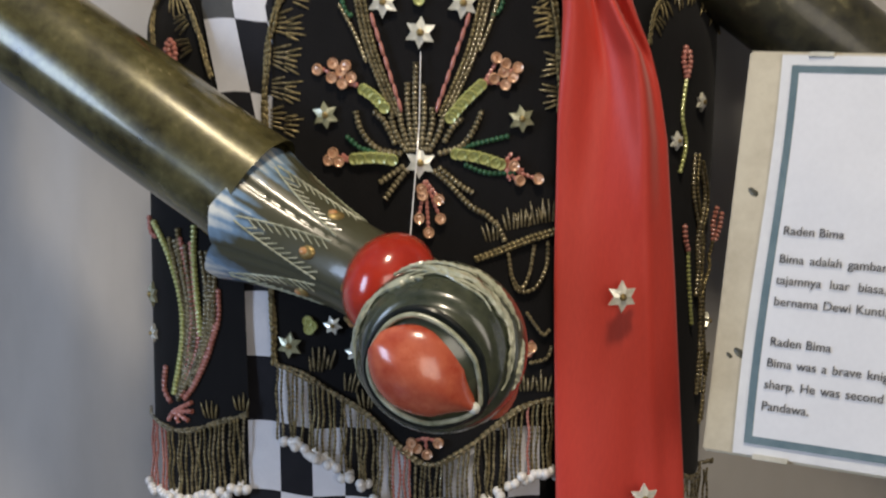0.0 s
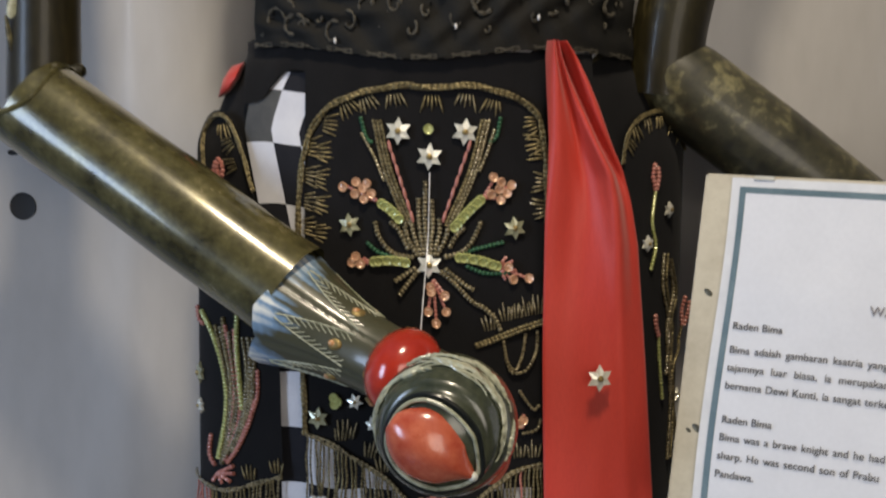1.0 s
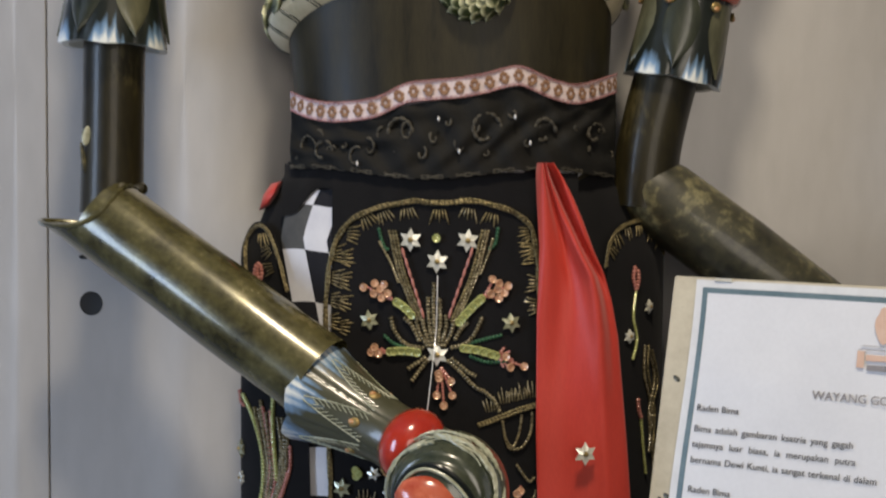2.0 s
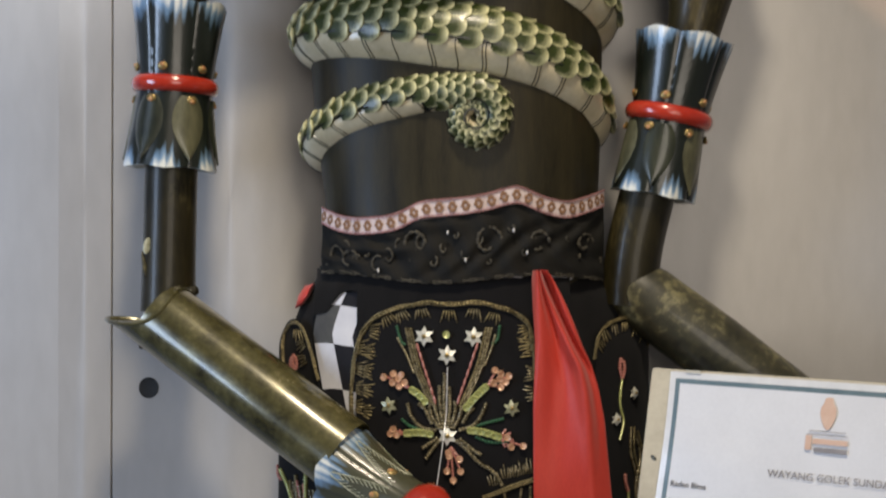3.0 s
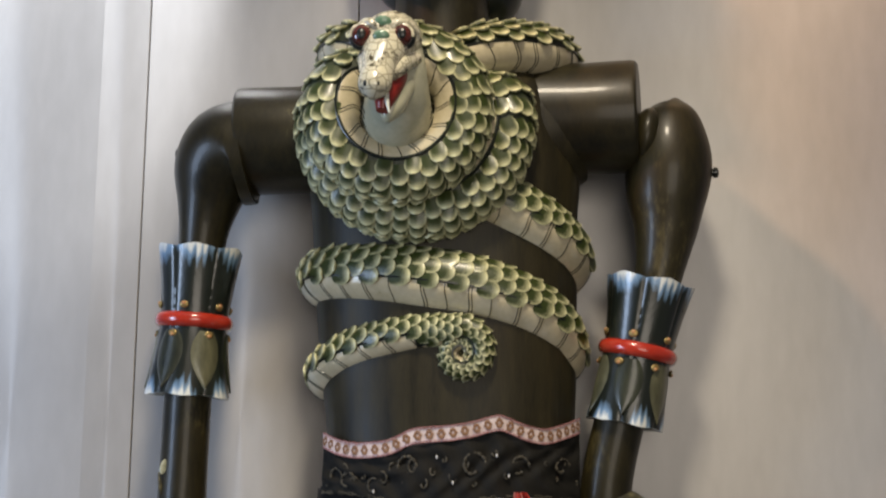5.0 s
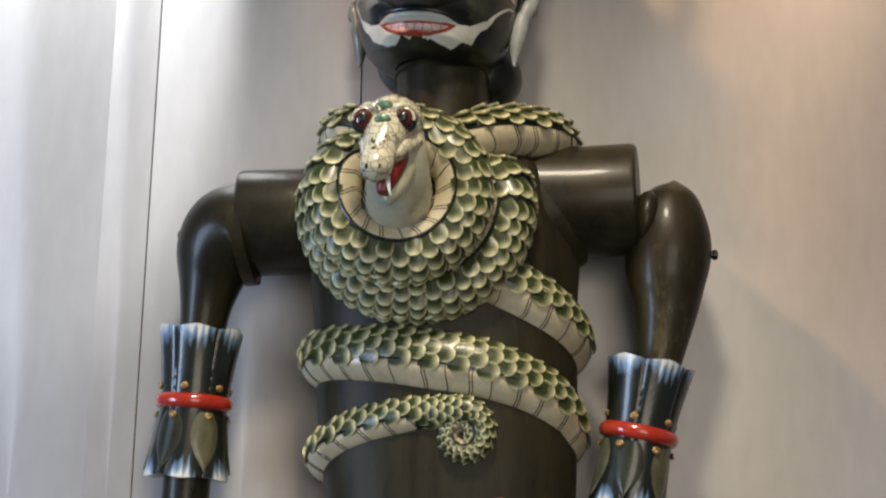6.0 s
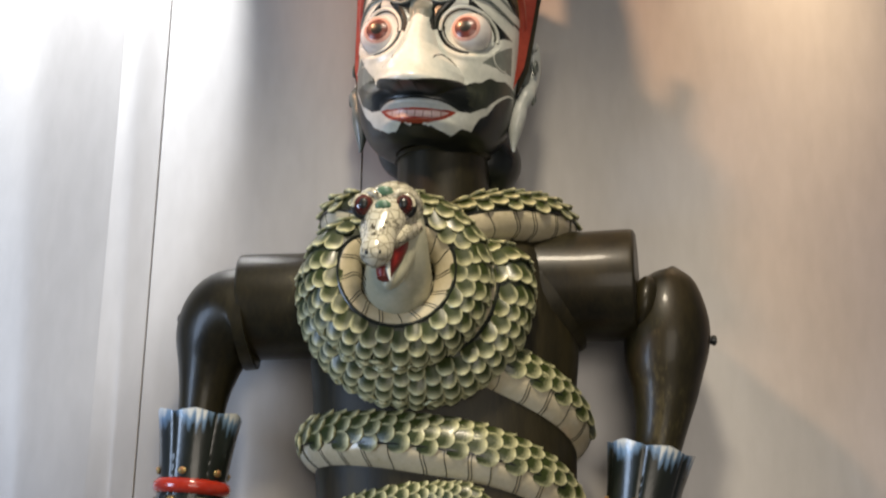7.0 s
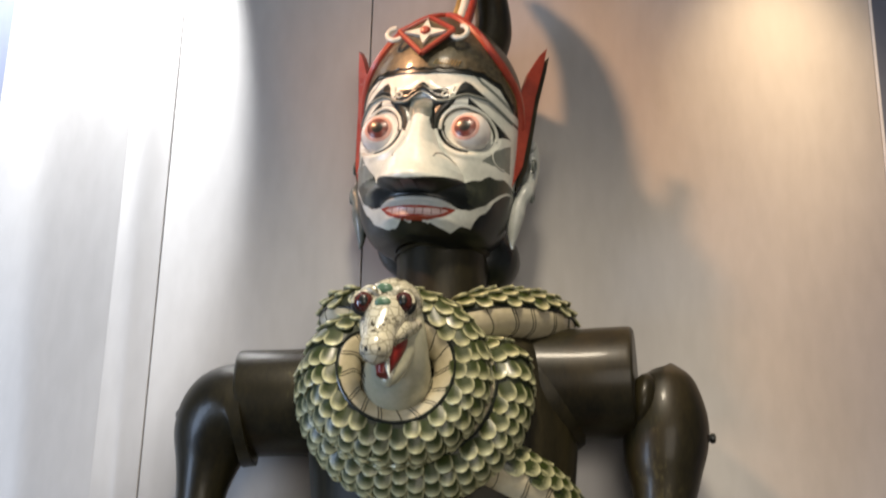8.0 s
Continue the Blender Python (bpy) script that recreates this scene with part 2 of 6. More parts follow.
M_pinkbead = surface("rose_glass_bead", (0.34, 0.11, 0.085), (0.55, 0.24, 0.19), 0.22, 0, 220, (1, 1, 1), 0.2, 900, 0.5)
M_orange = surface("apricot_sequin", (0.50, 0.25, 0.14), (0.66, 0.42, 0.26), 0.2, 0.15, 150, (1, 1, 1), 0.1, 700, 0.6)
M_green = surface("lime_sequin", (0.34, 0.36, 0.11), (0.56, 0.58, 0.24), 0.2, 0.15, 150, (1, 1, 1), 0.1, 700, 0.6)
M_darkgreen = surface("green_thread", (0.012, 0.06, 0.025), (0.03, 0.12, 0.05), 0.5, 0, 200)
M_silver = surface("pearly_star_sequin", (0.64, 0.62, 0.50), (0.88, 0.86, 0.76), 0.16, 0.25, 120, (1, 1, 1), 0.15, 500, 0.7)
M_olivestar = surface("olive_star_sequin", (0.24, 0.24, 0.14), (0.44, 0.43, 0.27), 0.2, 0.25, 120, (1, 1, 1), 0.15, 500, 0.6)
for m_, stops in ((M_mottled, (0.34, 0.54, 0.66)), (M_lacquer, (0.36, 0.62, 0.72)), (M_bronze, (0.36, 0.60, 0.70))):
    for n_ in m_.node_tree.nodes:
        if n_.type == "VALTORGB":
            for k_ in (2, 1, 0):
                n_.color_ramp.elements[k_].position = stops[k_]
for m_ in (M_velvet, M_batik, M_checkblack, M_body, M_batikpale, M_lacquer):
    m_.node_tree.nodes["Principled BSDF"].inputs["Specular IOR Level"].default_value = 0.28
M_pearl = surface("white_pearl", (0.62, 0.60, 0.57), (0.78, 0.76, 0.74), 0.16, 0, 90, (1, 1, 1), 0.02, 300, 0.8)

M_board = surface("cream_mounting_board", (0.42, 0.37, 0.27), (0.55, 0.50, 0.38), 0.6, 0, 20, (1, 1, 1), 0.08, 160, 0, 0.1, 0, (0.36, 0.31, 0.22))
M_paper = surface("white_paper", (0.62, 0.63, 0.66), (0.70, 0.71, 0.74), 0.42, 0, 12, (1, 1, 1), 0.02, 300, 0.25)
M_teal = surface("grey_teal_ink", (0.08, 0.13, 0.155), (0.14, 0.20, 0.22), 0.4, 0, 60, (1, 1, 1), 0.02, 300, 0.3)
M_film = surface("milky_laminate_edge", (0.62, 0.63, 0.65), (0.74, 0.75, 0.76), 0.2, 0, 30, (1, 1, 1), 0.04, 200, 0.8)
M_ink = surface("black_ink", (0.06, 0.06, 0.065), (0.10, 0.10, 0.105), 0.5, 0, 60, (1, 1, 1), 0.0, 300)
M_inkgrey = surface("grey_ink", (0.20, 0.19, 0.20), (0.30, 0.28, 0.28), 0.5, 0, 60, (1, 1, 1), 0.0, 300)
M_logo = surface("faded_orange_ink", (0.58, 0.38, 0.28), (0.64, 0.46, 0.36), 0.5, 0, 60, (1, 1, 1), 0.0, 300)
M_steel = surface("brushed_steel_post", (0.35, 0.35, 0.36), (0.5, 0.5, 0.5), 0.35, 0.9)
M_tape = surface("clear_tape", (0.45, 0.43, 0.36), (0.62, 0.60, 0.52), 0.15, 0, 60, (1, 1, 1), 0.1, 200, 0.7)


# ---- mesh tools ----
class Shape:
    """Collects pieces, with a material slot and one stored value a vertex, into one mesh."""

    def __init__(self):
        self.v, self.f, self.m, self.a = [], [], [], []

    def add(self, piece, slot=0, value=0.0, matrix=None):
        vs, fs = piece
        n = len(self.v)
        if matrix is not None:
            vs = [matrix @ Vector(p) for p in vs]
        self.v += [tuple(p) for p in vs]
        self.f += [tuple(i + n for i in f) for f in fs]
        self.m += slot if isinstance(slot, list) else [slot] * len(fs)
        self.a += value if isinstance(value, list) else [value] * len(vs)
        return self

    def mesh(self, name, mats, smooth=True, sharp=40):
        me = bpy.data.meshes.new(name)
        me.from_pydata(self.v, [], self.f)
        for m in mats:
            me.materials.append(m)
        me.polygons.foreach_set("material_index", self.m)
        if smooth:
            me.polygons.foreach_set("use_smooth", [True] * len(self.f))
            me.set_sharp_from_angle(angle=radians(sharp))
        if any(self.a):
            me.attributes.new("rim", "FLOAT", "POINT").data.foreach_set("value", self.a)
        me.update()
        return me


def part(name, shape, mats, parent=None, label="", smooth=True, sharp=40):
    mats = mats if isinstance(mats, (list, tuple)) else [mats]
    me = shape if isinstance(shape, bpy.types.Mesh) else shape.mesh(name, mats, smooth, sharp)
    ob = new(name, me)
    if parent:
        ob.parent = parent
    return tagged(ob, label) if label else ob


def thing(name, label, category, group="", kind=""):
    return tagged(new(name), label, category, group, kind)


def rings(rows, closed=True, cap=True):
    """Faces over rows of equally many points."""
    n = len(rows[0])
    vs = [p for r in rows for p in r]
    fs = []
    for i in range(len(rows) - 1):
        for j in range(n if closed else n - 1):
            k = (j + 1) % n
            fs.append((i * n + j, i * n + k, (i + 1) * n + k, (i + 1) * n + j))
    if cap and closed:
        fs.append(tuple(reversed(range(n))))
        fs.append(tuple(range((len(rows) - 1) * n, len(rows) * n)))
    return vs, fs


def axes_along(pts):
    """A frame at each point of a path, turned as little as possible."""
    pts = [Vector(p) for p in pts]
    out = []
    up = None
    for i, p in enumerate(pts):
        t = (pts[min(i + 1, len(pts) - 1)] - pts[max(i - 1, 0)]).normalized()
        if up is None:
            up = Vector((0, 0, 1)) if abs(t.z) < 0.9 else Vector((0, -1, 0))
        up = (up - t * up.dot(t)).normalized()
        out.append((p, t, up, t.cross(up)))
    return out


def tube(pts, radius, seg=12, cap=True):
    fr = axes_along(pts)
    r = radius if isinstance(radius, (list, tuple)) else [radius] * len(pts)
    rows = [[p + (b * math.cos(q) + u * math.sin(q)) * rr for q in (2 * math.pi * j / seg for j in range(seg))] for (p, t, u, b), rr in zip(fr, r)]
    return rings(rows, True, cap)


def smooth_path(pts, steps=8):
    """Catmull-Rom through points of any length (also with radii in them)."""
    pts = [np.array(p, float) for p in pts]
    e = [2 * pts[0] - pts[1]] + pts + [2 * pts[-1] - pts[-2]]
    out = []
    for i in range(1, len(e) - 2):
        for s in range(steps):
            t = s / steps
            out.append(0.5 * (2 * e[i] + (e[i + 1] - e[i - 1]) * t + (2 * e[i - 1] - 5 * e[i] + 4 * e[i + 1] - e[i + 2]) * t ** 2
                              + (3 * e[i] - e[i - 1] - 3 * e[i + 1] + e[i + 2]) * t ** 3))
    return out + [pts[-1]]


def limb(rows, seg=28, steps=8, cap=True):
    """A round limb through rows of x, y, z, radius."""
    p = smooth_path(rows, steps)
    return tube([q[:3] for q in p], [float(q[3]) for q in p], seg, cap)


def ball(c, r, seg=20, rows=12, matrix=None):
    rx, ry, rz = r if isinstance(r, (list, tuple)) else (r, r, r)
    vs = [(0, 0, rz)]
    for i in range(1, rows):
        a = math.pi * i / rows
        vs += [(rx * math.sin(a) * math.cos(b), ry * math.sin(a) * math.sin(b), rz * math.cos(a)) for b in (2 * math.pi * j / seg for j in range(seg))]
    vs.append((0, 0, -rz))
    fs = [(0, 1 + j, 1 + (j + 1) % seg) for j in range(seg)]
    for i in range(rows - 2):
        o = 1 + i * seg
        fs += [(o + j, o + seg + j, o + seg + (j + 1) % seg, o + (j + 1) % seg) for j in range(seg)]
    o, last = 1 + (rows - 2) * seg, len(vs) - 1
    fs += [(o + j, last, o + (j + 1) % seg) for j in range(seg)]
    m = Matrix.Translation(c) @ (matrix or Matrix())
    return [m @ Vector(v) for v in vs], fs


def box(x0, x1, y0, y1, z0, z1, bevel=0.002):
    bm = bmesh.new()
    bmesh.ops.create_cube(bm, size=1)
    for v in bm.verts:
        v.co = ((x0 + x1) / 2 + v.co.x * (x1 - x0), (y0 + y1) / 2 + v.co.y * (y1 - y0), (z0 + z1) / 2 + v.co.z * (z1 - z0))
    if bevel:
        bmesh.ops.bevel(bm, geom=bm.edges[:], offset=bevel, segments=2, affect="EDGES")
    out = [v.co.copy() for v in bm.verts], [tuple(v.index for v in f.verts) for f in bm.faces]
    bm.free()
    return out


def slab(outline, thick):
    """An outline of x, z with depth thick behind y = 0."""
    n = len(outline)
    vs = [(x, 0, z) for x, z in outline] + [(x, thick, z) for x, z in outline]
    fs = [tuple(range(n)), tuple(reversed(range(n, 2 * n)))] + [(i, i + n, (i + 1) % n + n, (i + 1) % n) for i in range(n)]
    return vs, fs


def facing(axis, up=(0, 0, 1)):
    """A turn that takes local z onto axis."""
    return Vector(axis).to_track_quat("Z", "Y").to_matrix().to_4x4()


# ---- setting ----

def wall_piece(name, x0, x1, y0, y1, z0, z1, mat, label, category="wall"):
    ob = part(name, Shape().add(box(x0, x1, y0, y1, z0, z1, 0)), mat, smooth=False)
    return tagged(ob, label, category, kind="structure")


wall_piece("floor", -2.6, 2.6, -3.4, 0.5, -0.1, 0, M_floor, "dark tiled gallery floor", "floor")
wall_piece("ceiling", -2.6, 2.6, -3.4, 0.5, 3.0, 3.1, M_ceiling, "white painted gallery ceiling", "ceiling")
wall_piece("wall_south", -2.6, 2.6, -3.5, -3.4, 0, 3.0, M_plaster, "grey plaster gallery wall")
wall_piece("wall_west", -2.7, -2.6, -3.4, 0.5, 0, 3.0, M_plaster, "grey plaster gallery wall")
wall_piece("wall_east", 2.6, 2.7, -3.4, 0.5, 0, 3.0, M_plaster, "grey plaster gallery wall")
wall_piece("wall_north", -2.6, 2.6, 0.2, 0.3, 0, 3.0, M_backwall, "wall behind satin metal cladding, its shade put into a blue-grey colour")
cladding = thing("wall_cladding", "satin metal cladding panels with narrow upright joints", "wall panels", kind="structure")
WALL = 0.18
for x0, x1, off in ((-0.4352, -0.3762, 0.0004), (-0.3744, -0.1138, 0.0), (-0.1122, 0.5655, 0.0003)):
    p = part("panel", Shape().add(box(x0, x1, WALL + off, WALL + 0.018, 0.02, 2.99, 0.0006)), M_panel, cladding)
p = part("panel", Shape().add(box(-0.188, 0, 0, 0.018, 0.02, 2.99, 0.0012)), M_panel, cladding)
p.matrix_basis = pose(-0.4336, WALL + 0.0008, 0, 0, 0, -3)
part("edge_trim", Shape().add(box(0.5660, 0.5700, WALL - 0.001, WALL + 0.018, 0.02, 2.99, 0.0006)), M_film, cladding, "pale edge strip")


# The hole's inner shade is the dark colour of a shallow, uncut cup.
def wall_hole(x, z, r, squash=1.0):
    s = Shape()
    s.add(rings([[(x + q * math.cos(a), WALL - d, z + q * squash * math.sin(a)) for a in (2 * math.pi * j / 32 for j in range(32))]
                 for q, d in ((r * 1.1, -0.0003), (r * 1.06, 0.0007), (r, 0.0007), (r * 0.93, 0.0002), (r * 0.9, 0.0001))], True, True), 0)
    return part("screw_hole", s, M_hole, cladding, "dark round hole")


wall_hole(-0.3342, 1.2947, 0.0102, 1.05)
wall_hole(-0.3410, 1.3395, 0.0042, 0.5)

# ---- the carved figure, one mesh ----
BODY = [M_body, M_lacquer, M_bronze, M_mottled, M_cuffdark, M_cuffolive, M_white, M_offwhite, M_blue, M_red, M_nail, M_redwood, M_black,
        M_greygreen, M_fist, M_stroke, M_gold, M_amber, M_cap, M_teeth, M_pinkrim, M_eyewhite, M_iris, M_cuffpaint, M_cuffpaint2]
SLOT = {m.name: i for i, m in enumerate(BODY)}


def s_(m):
    return SLOT[m.name]


fig = Shape()
AX = 0.095


def oval(cx, cy, z, a, b, n=64, power=2.3):
    out = []
    for j in range(n):
        q = 2 * math.pi * j / n
        c, s = math.cos(q), math.sin(q)
        out.append((cx + a * math.copysign(abs(c) ** (2 / power), c), cy + b * math.copysign(abs(s) ** (2 / power), s), z))
    return out


# trunk and neck
trunk = smooth_path([(0.012, 0.130, 0.083, 0.70), (0.011, 0.134, 0.085, 1.10), (0.010, 0.136, 0.088, 1.42), (0.010, 0.139, 0.090, 1.50), (0.007, 0.144, 0.093, 1.56),
                     (0.004, 0.148, 0.095, 1.64), (0.001, 0.151, 0.096, 1.72), (0.0, 0.156, 0.098, 1.79), (0.0, 0.150, 0.096, 1.86),
                     (0.0, 0.112, 0.085, 1.90), (-0.003, 0.064, 0.060, 1.918)], 6)
fig.add(rings([oval(c, AX, z, a, b) for c, a, b, z in trunk]), s_(M_body))
fig.add(tube([(-0.004, AX, 1.90), (-0.004, AX, 1.95), (-0.005, AX, 2.0), (-0.006, AX, 2.05)], [0.057, 0.0555, 0.0555, 0.057], 40), s_(M_lacquer))
fig.add(tube([(-0.006, AX, 2.006), (-0.006, AX, 2.010), (-0.006, AX, 2.014)], [0.0575, 0.061, 0.0575], 40), s_(M_lacquer))


def drum(a, b, r, slot, flare=0.0):
    """A turned drum from a to b with eased ends."""
    a, b = Vector(a), Vector(b)
    k = (b - a).normalized()
    pts = [a, a + (b - a) * 0.5, b - k * 0.007, b - k * 0.0025, b, b + k * 0.0004]
    fig.add(tube(pts, [r + flare, r, r, r - 0.0012, r - 0.0045, r - 0.02], 44), slot)


# shoulder drums
drum((-0.10, 0.090, 1.830), (-0.239, 0.082, 1.8235), 0.0620, s_(M_lacquer), 0.006)
drum((0.10, 0.092, 1.850), (0.2225, 0.072, 1.8525), 0.0645, s_(M_lacquer), 0.006)
# fillets to the trunk
fig.add(limb([(0.06, AX, 1.84, 0.078), (0.12, AX, 1.842, 0.074), (0.150, AX, 1.848, 0.0668)], 40), s_(M_body))
fig.add(limb([(-0.06, AX, 1.83, 0.078), (-0.12, AX, 1.828, 0.074), (-0.150, AX, 1.828, 0.0660)], 40), s_(M_body))

# arm with its bent shoulder piece
fig.add(limb([(-0.228, 0.082, 1.8110, 0.0605), (-0.2490, 0.082, 1.8060, 0.0590), (-0.2640, 0.082, 1.785, 0.0495), (-0.2715, 0.082, 1.747, 0.0350),
              (-0.2765, 0.081, 1.70, 0.0265), (-0.2815, 0.08, 1.62, 0.0260), (-0.2850, 0.079, 1.53, 0.0266), (-0.2860, 0.077, 1.46, 0.0266), (-0.2870, 0.074, 1.385, 0.0275)], 36), s_(M_lacquer))
for x, y, z, d in ((-0.3055, 0.078, 1.8085, (-1, -0.1, 0.1)), (0.3060, 0.075, 1.7880, (1, -0.1, 0))):
    k = Vector(d).normalized()
    p = Vector((x, y, z))
    fig.add(tube([p - k * 0.010, p - k * 0.001, p, p + k * 0.004, p + k * 0.0055], [0.0045, 0.0045, 0.0062, 0.0058, 0.003], 14), s_(M_black))
k = Vector((-0.2560, 0.058, 1.4075))
fig.add(tube([k + Vector((-0.01, 0.01, -0.004)), k, k + Vector((0.003, -0.002, 0.001))], [0.006, 0.0055, 0.002], 12), s_(M_lacquer))
# pale and olive patches on the arm
fig.add(ball((-0.3030, 0.0535, 1.4520), (0.0040, 0.0012, 0.0085), 14, 8, pose(0, 0, 0, 0, 12, 28)), s_(M_stroke))
fig.add(ball((-0.3065, 0.0550, 1.4330), (0.0022, 0.0010, 0.0140), 12, 8, pose(0, 0, 0, 0, -8, 30)), s_(M_mottled))

# other arm, egg-shaped above
fig.add(limb([(0.2560, 0.080, 1.8725, 0.004), (0.2570, 0.080, 1.8690, 0.0170), (0.2575, 0.080, 1.8540, 0.0330), (0.2565, 0.079, 1.825, 0.0445), (0.2555, 0.078, 1.795, 0.0488),
              (0.2525, 0.077, 1.762, 0.0458), (0.2510, 0.076, 1.725, 0.0365), (0.2430, 0.075, 1.674, 0.0270), (0.2280, 0.074, 1.62, 0.0260),
              (0.2005, 0.073, 1.52, 0.0275), (0.1840, 0.072, 1.45, 0.0280), (0.1790, 0.072, 1.395, 0.0285)], 36), s_(M_lacquer))
fig.add(ball((0.2275, 0.062, 1.826), (0.017, 0.030, 0.034), 24, 14, pose(0, 0, 0, 0, 12, 0)), s_(M_lacquer))

# forearms
A, B = Vector((-0.3025, 0.05, 1.3935)), Vector((-0.0955, -0.025, 1.2570))
d = (B - A).normalized()
n_ring = 40
rows = []
perp_u = (Vector((0, 0, 1)) - d * d.z).normalized()
perp_b = d.cross(perp_u)
for i in range(13):
    row = []
    for j in range(n_ring):
        q = 2 * math.pi * j / n_ring
        o = (perp_b * math.cos(q) + perp_u * math.sin(q))
        cut = (0.013 + 0.0137 * math.cos(2 * q) + 0.0285 * math.sin(q)) if i == 0 else 0.0
        rr = 0.0358 * (1.0 + (0.02 if i == 12 else 0) + 0.01 * math.sin(i))
        row.append(A + (B - A) * (i / 12) + d * cut + o * rr)
    rows.append(row)
fig.add(rings(rows, True, False), s_(M_bronze))
fig.add(tube([p * 1.0 for p in rows[0] + rows[0][:1]], 0.0024, 8), s_(M_bronze))
inner = [[A + d * (0.001 + (0.013 + 0.0137 * math.cos(2 * q) + 0.0285 * math.sin(q)) * (1 if k == 0 else 0.2) + k * 0.03) + (perp_b * math.cos(q) + perp_u * math.sin(q)) * (0.0358 - 0.0005 - 0.004 * k)
          for q in (2 * math.pi * j / n_ring for j in range(n_ring))] for k in range(3)]
fig.add(rings(inner, True, True), s_(M_bronze))
fig.add(tube([(0.180, 0.074, 1.415), (0.196, 0.071, 1.402), (0.26, 0.062, 1.355), (0.33, 0.052, 1.302), (0.40, 0.045, 1.250)], [0.030, 0.0345, 0.035, 0.034, 0.033], 36), s_(M_mottled))
fig.add(limb([(0.395, 0.045, 1.254, 0.040), (0.43, 0.040, 1.228, 0.030), (0.47, 0.035, 1.198, 0.040)], 24), s_(M_cuffdark))
fig.add(ball((0.50, 0.03, 1.175), 0.045), s_(M_fist))


def cuff(a, b, r0, rw, r1, petals=6, turn=0.0, slots=None):
    """A carved cuff: waisted, with leaf points at both rims; a at the upper rim."""
    a, b = Vector(a), Vector(b)
    k = (b - a).normalized()
    u = (Vector((0, -1, 0)) - k * k.dot(Vector((0, -1, 0)))).normalized()
    w = k.cross(u)
    nr, nc = 44, 120
    rows, val = [], []
    for i in range(nr + 1):
        v = i / nr
        row = []
        for j in range(nc):
            q = 2 * math.pi * j / nc
            leaf = abs(((q / (2 * math.pi) * petals + turn) % 1.0) - 0.5) * 2
            r = (rw + (r0 - rw) * (1 - v / 0.52) ** 1.5) if v < 0.52 else rw + (r1 - rw) * ((v - 0.52) / 0.48) ** 1.3
            ridge = 0.05 * (leaf - 0.5) * (abs(v - 0.5) * 2)
            crease = 0.035 * math.exp(-((leaf - 0.03) / 0.06) ** 2)
            feather = 0.003 * math.sin(90 * v + 18 * leaf)
            edge = (1 - leaf) * (0.040 if slots else 0.024)
            vv = edge + (1 - 1.6 * edge) * v
            row.append(a + (b - a) * vv + (u * math.cos(q) + w * math.sin(q)) * r * (1 + ridge - crease + feather))
        rows.append(row)
    for i in range(nr + 1):
        v = i / nr
        for j in range(nc):
            leaf = abs(((j / nc * petals + turn) % 1.0) - 0.5) * 2
            tip = max(0, 1 - leaf * 1.5)
            streak = 0.05 * math.sin(j * 1.9) + 0.04 * math.sin(j * 4.3 + 1)
            top = 0.26 - 0.20 * tip + streak if slots else 0.185 - 0.12 * tip + 0.6 * streak
            low = (0.70 if slots else 0.84) + 0.26 * tip + 0.5 * streak
            t_ = max(0.0, (top - v) / (0.30 if slots else 0.20), (v - low) / 0.17)
            val.append(max(0.001, min(1.0, t_)) * 0.85)
    fig.add(rings(rows, True, False), s_(M_cuffpaint2 if slots else M_cuffpaint), val)
    # rim thickness, closed inwards
    for e, rr in ((0, r0), (nr, r1)):
        ring = rows[e]
        mid = sum(ring, Vector()) / nc
        back = k * (0.006 if e == 0 else -0.006)
        fig.add(rings([ring, [mid + (p - mid) * 0.86 for p in ring], [mid + back * 2 + (p - mid) * 0.55 for p in ring]], True, False), s_(M_white))
    mid = a + (b - a) * 0.5
    # engraved gold lines down each leaf, with short barbs
    for j in range(petals if not slots else 0):
        # an olive leaf below the waist, its point at the rim
        q0 = 2 * math.pi * (j + 0.5 - turn) / petals
        grid = []
        for n_ in range(17):
            f = n_ / 16
            v = 0.57 + 0.40 * f
            r = rw + (r1 - rw) * ((v - 0.52) / 0.48) ** 1.3
            wide_ = 0.40 * (2 * math.pi / petals) * math.sin(math.pi * min(1, 0.10 + 0.90 * f) ** 0.8)
            grid.append([a + (b - a) * (0.02 + 0.965 * v) + (u * math.cos(q0 + e * wide_) + w * math.sin(q0 + e * wide_)) * r * (1.004 + 0.045 * (1 - e * e)) for e in np.linspace(-1, 1, 9)])
        fig.add(rings(grid, False, False), s_(M_cuffolive if j % 2 else M_cuffdark))
    for j in range(petals if slots else 0):
        for sd in (-1, 1):
            pts, rad = [], []
            for n_ in range(25):
                f = n_ / 24
                lf = (0.94 - 0.80 * f) * sd
                q = 2 * math.pi * ((j + 0.5 - turn) + lf * 0.5) / petals
                v = 0.10 + 0.36 * f
                r = (rw + (r0 - rw) * (1 - v / 0.52) ** 1.5) * (1.012 + 0.05 * (abs(lf) - 0.5) * abs(v - 0.5) * 2)
                pts.append(a + (b - a) * v + (u * math.cos(q) + w * math.sin(q)) * r)
                rad.append(0.00085 if n_ % 2 else 0.0004)
            fig.add(tube(pts, rad, 6), s_(M_stroke))
            for n_ in range(3, 22, 2):
                e_ = pts[n_] + (pts[n_ + 2] - pts[n_]) * 1.5 + (pts[n_] - (a + (b - a) * 0.3)).cross(k).normalized() * 0.005 * -sd
                fig.add(tube([pts[n_], (pts[n_] + e_) / 2 + (pts[n_] - mid).normalized() * 0.0003, e_], 0.0004, 5), s_(M_stroke))
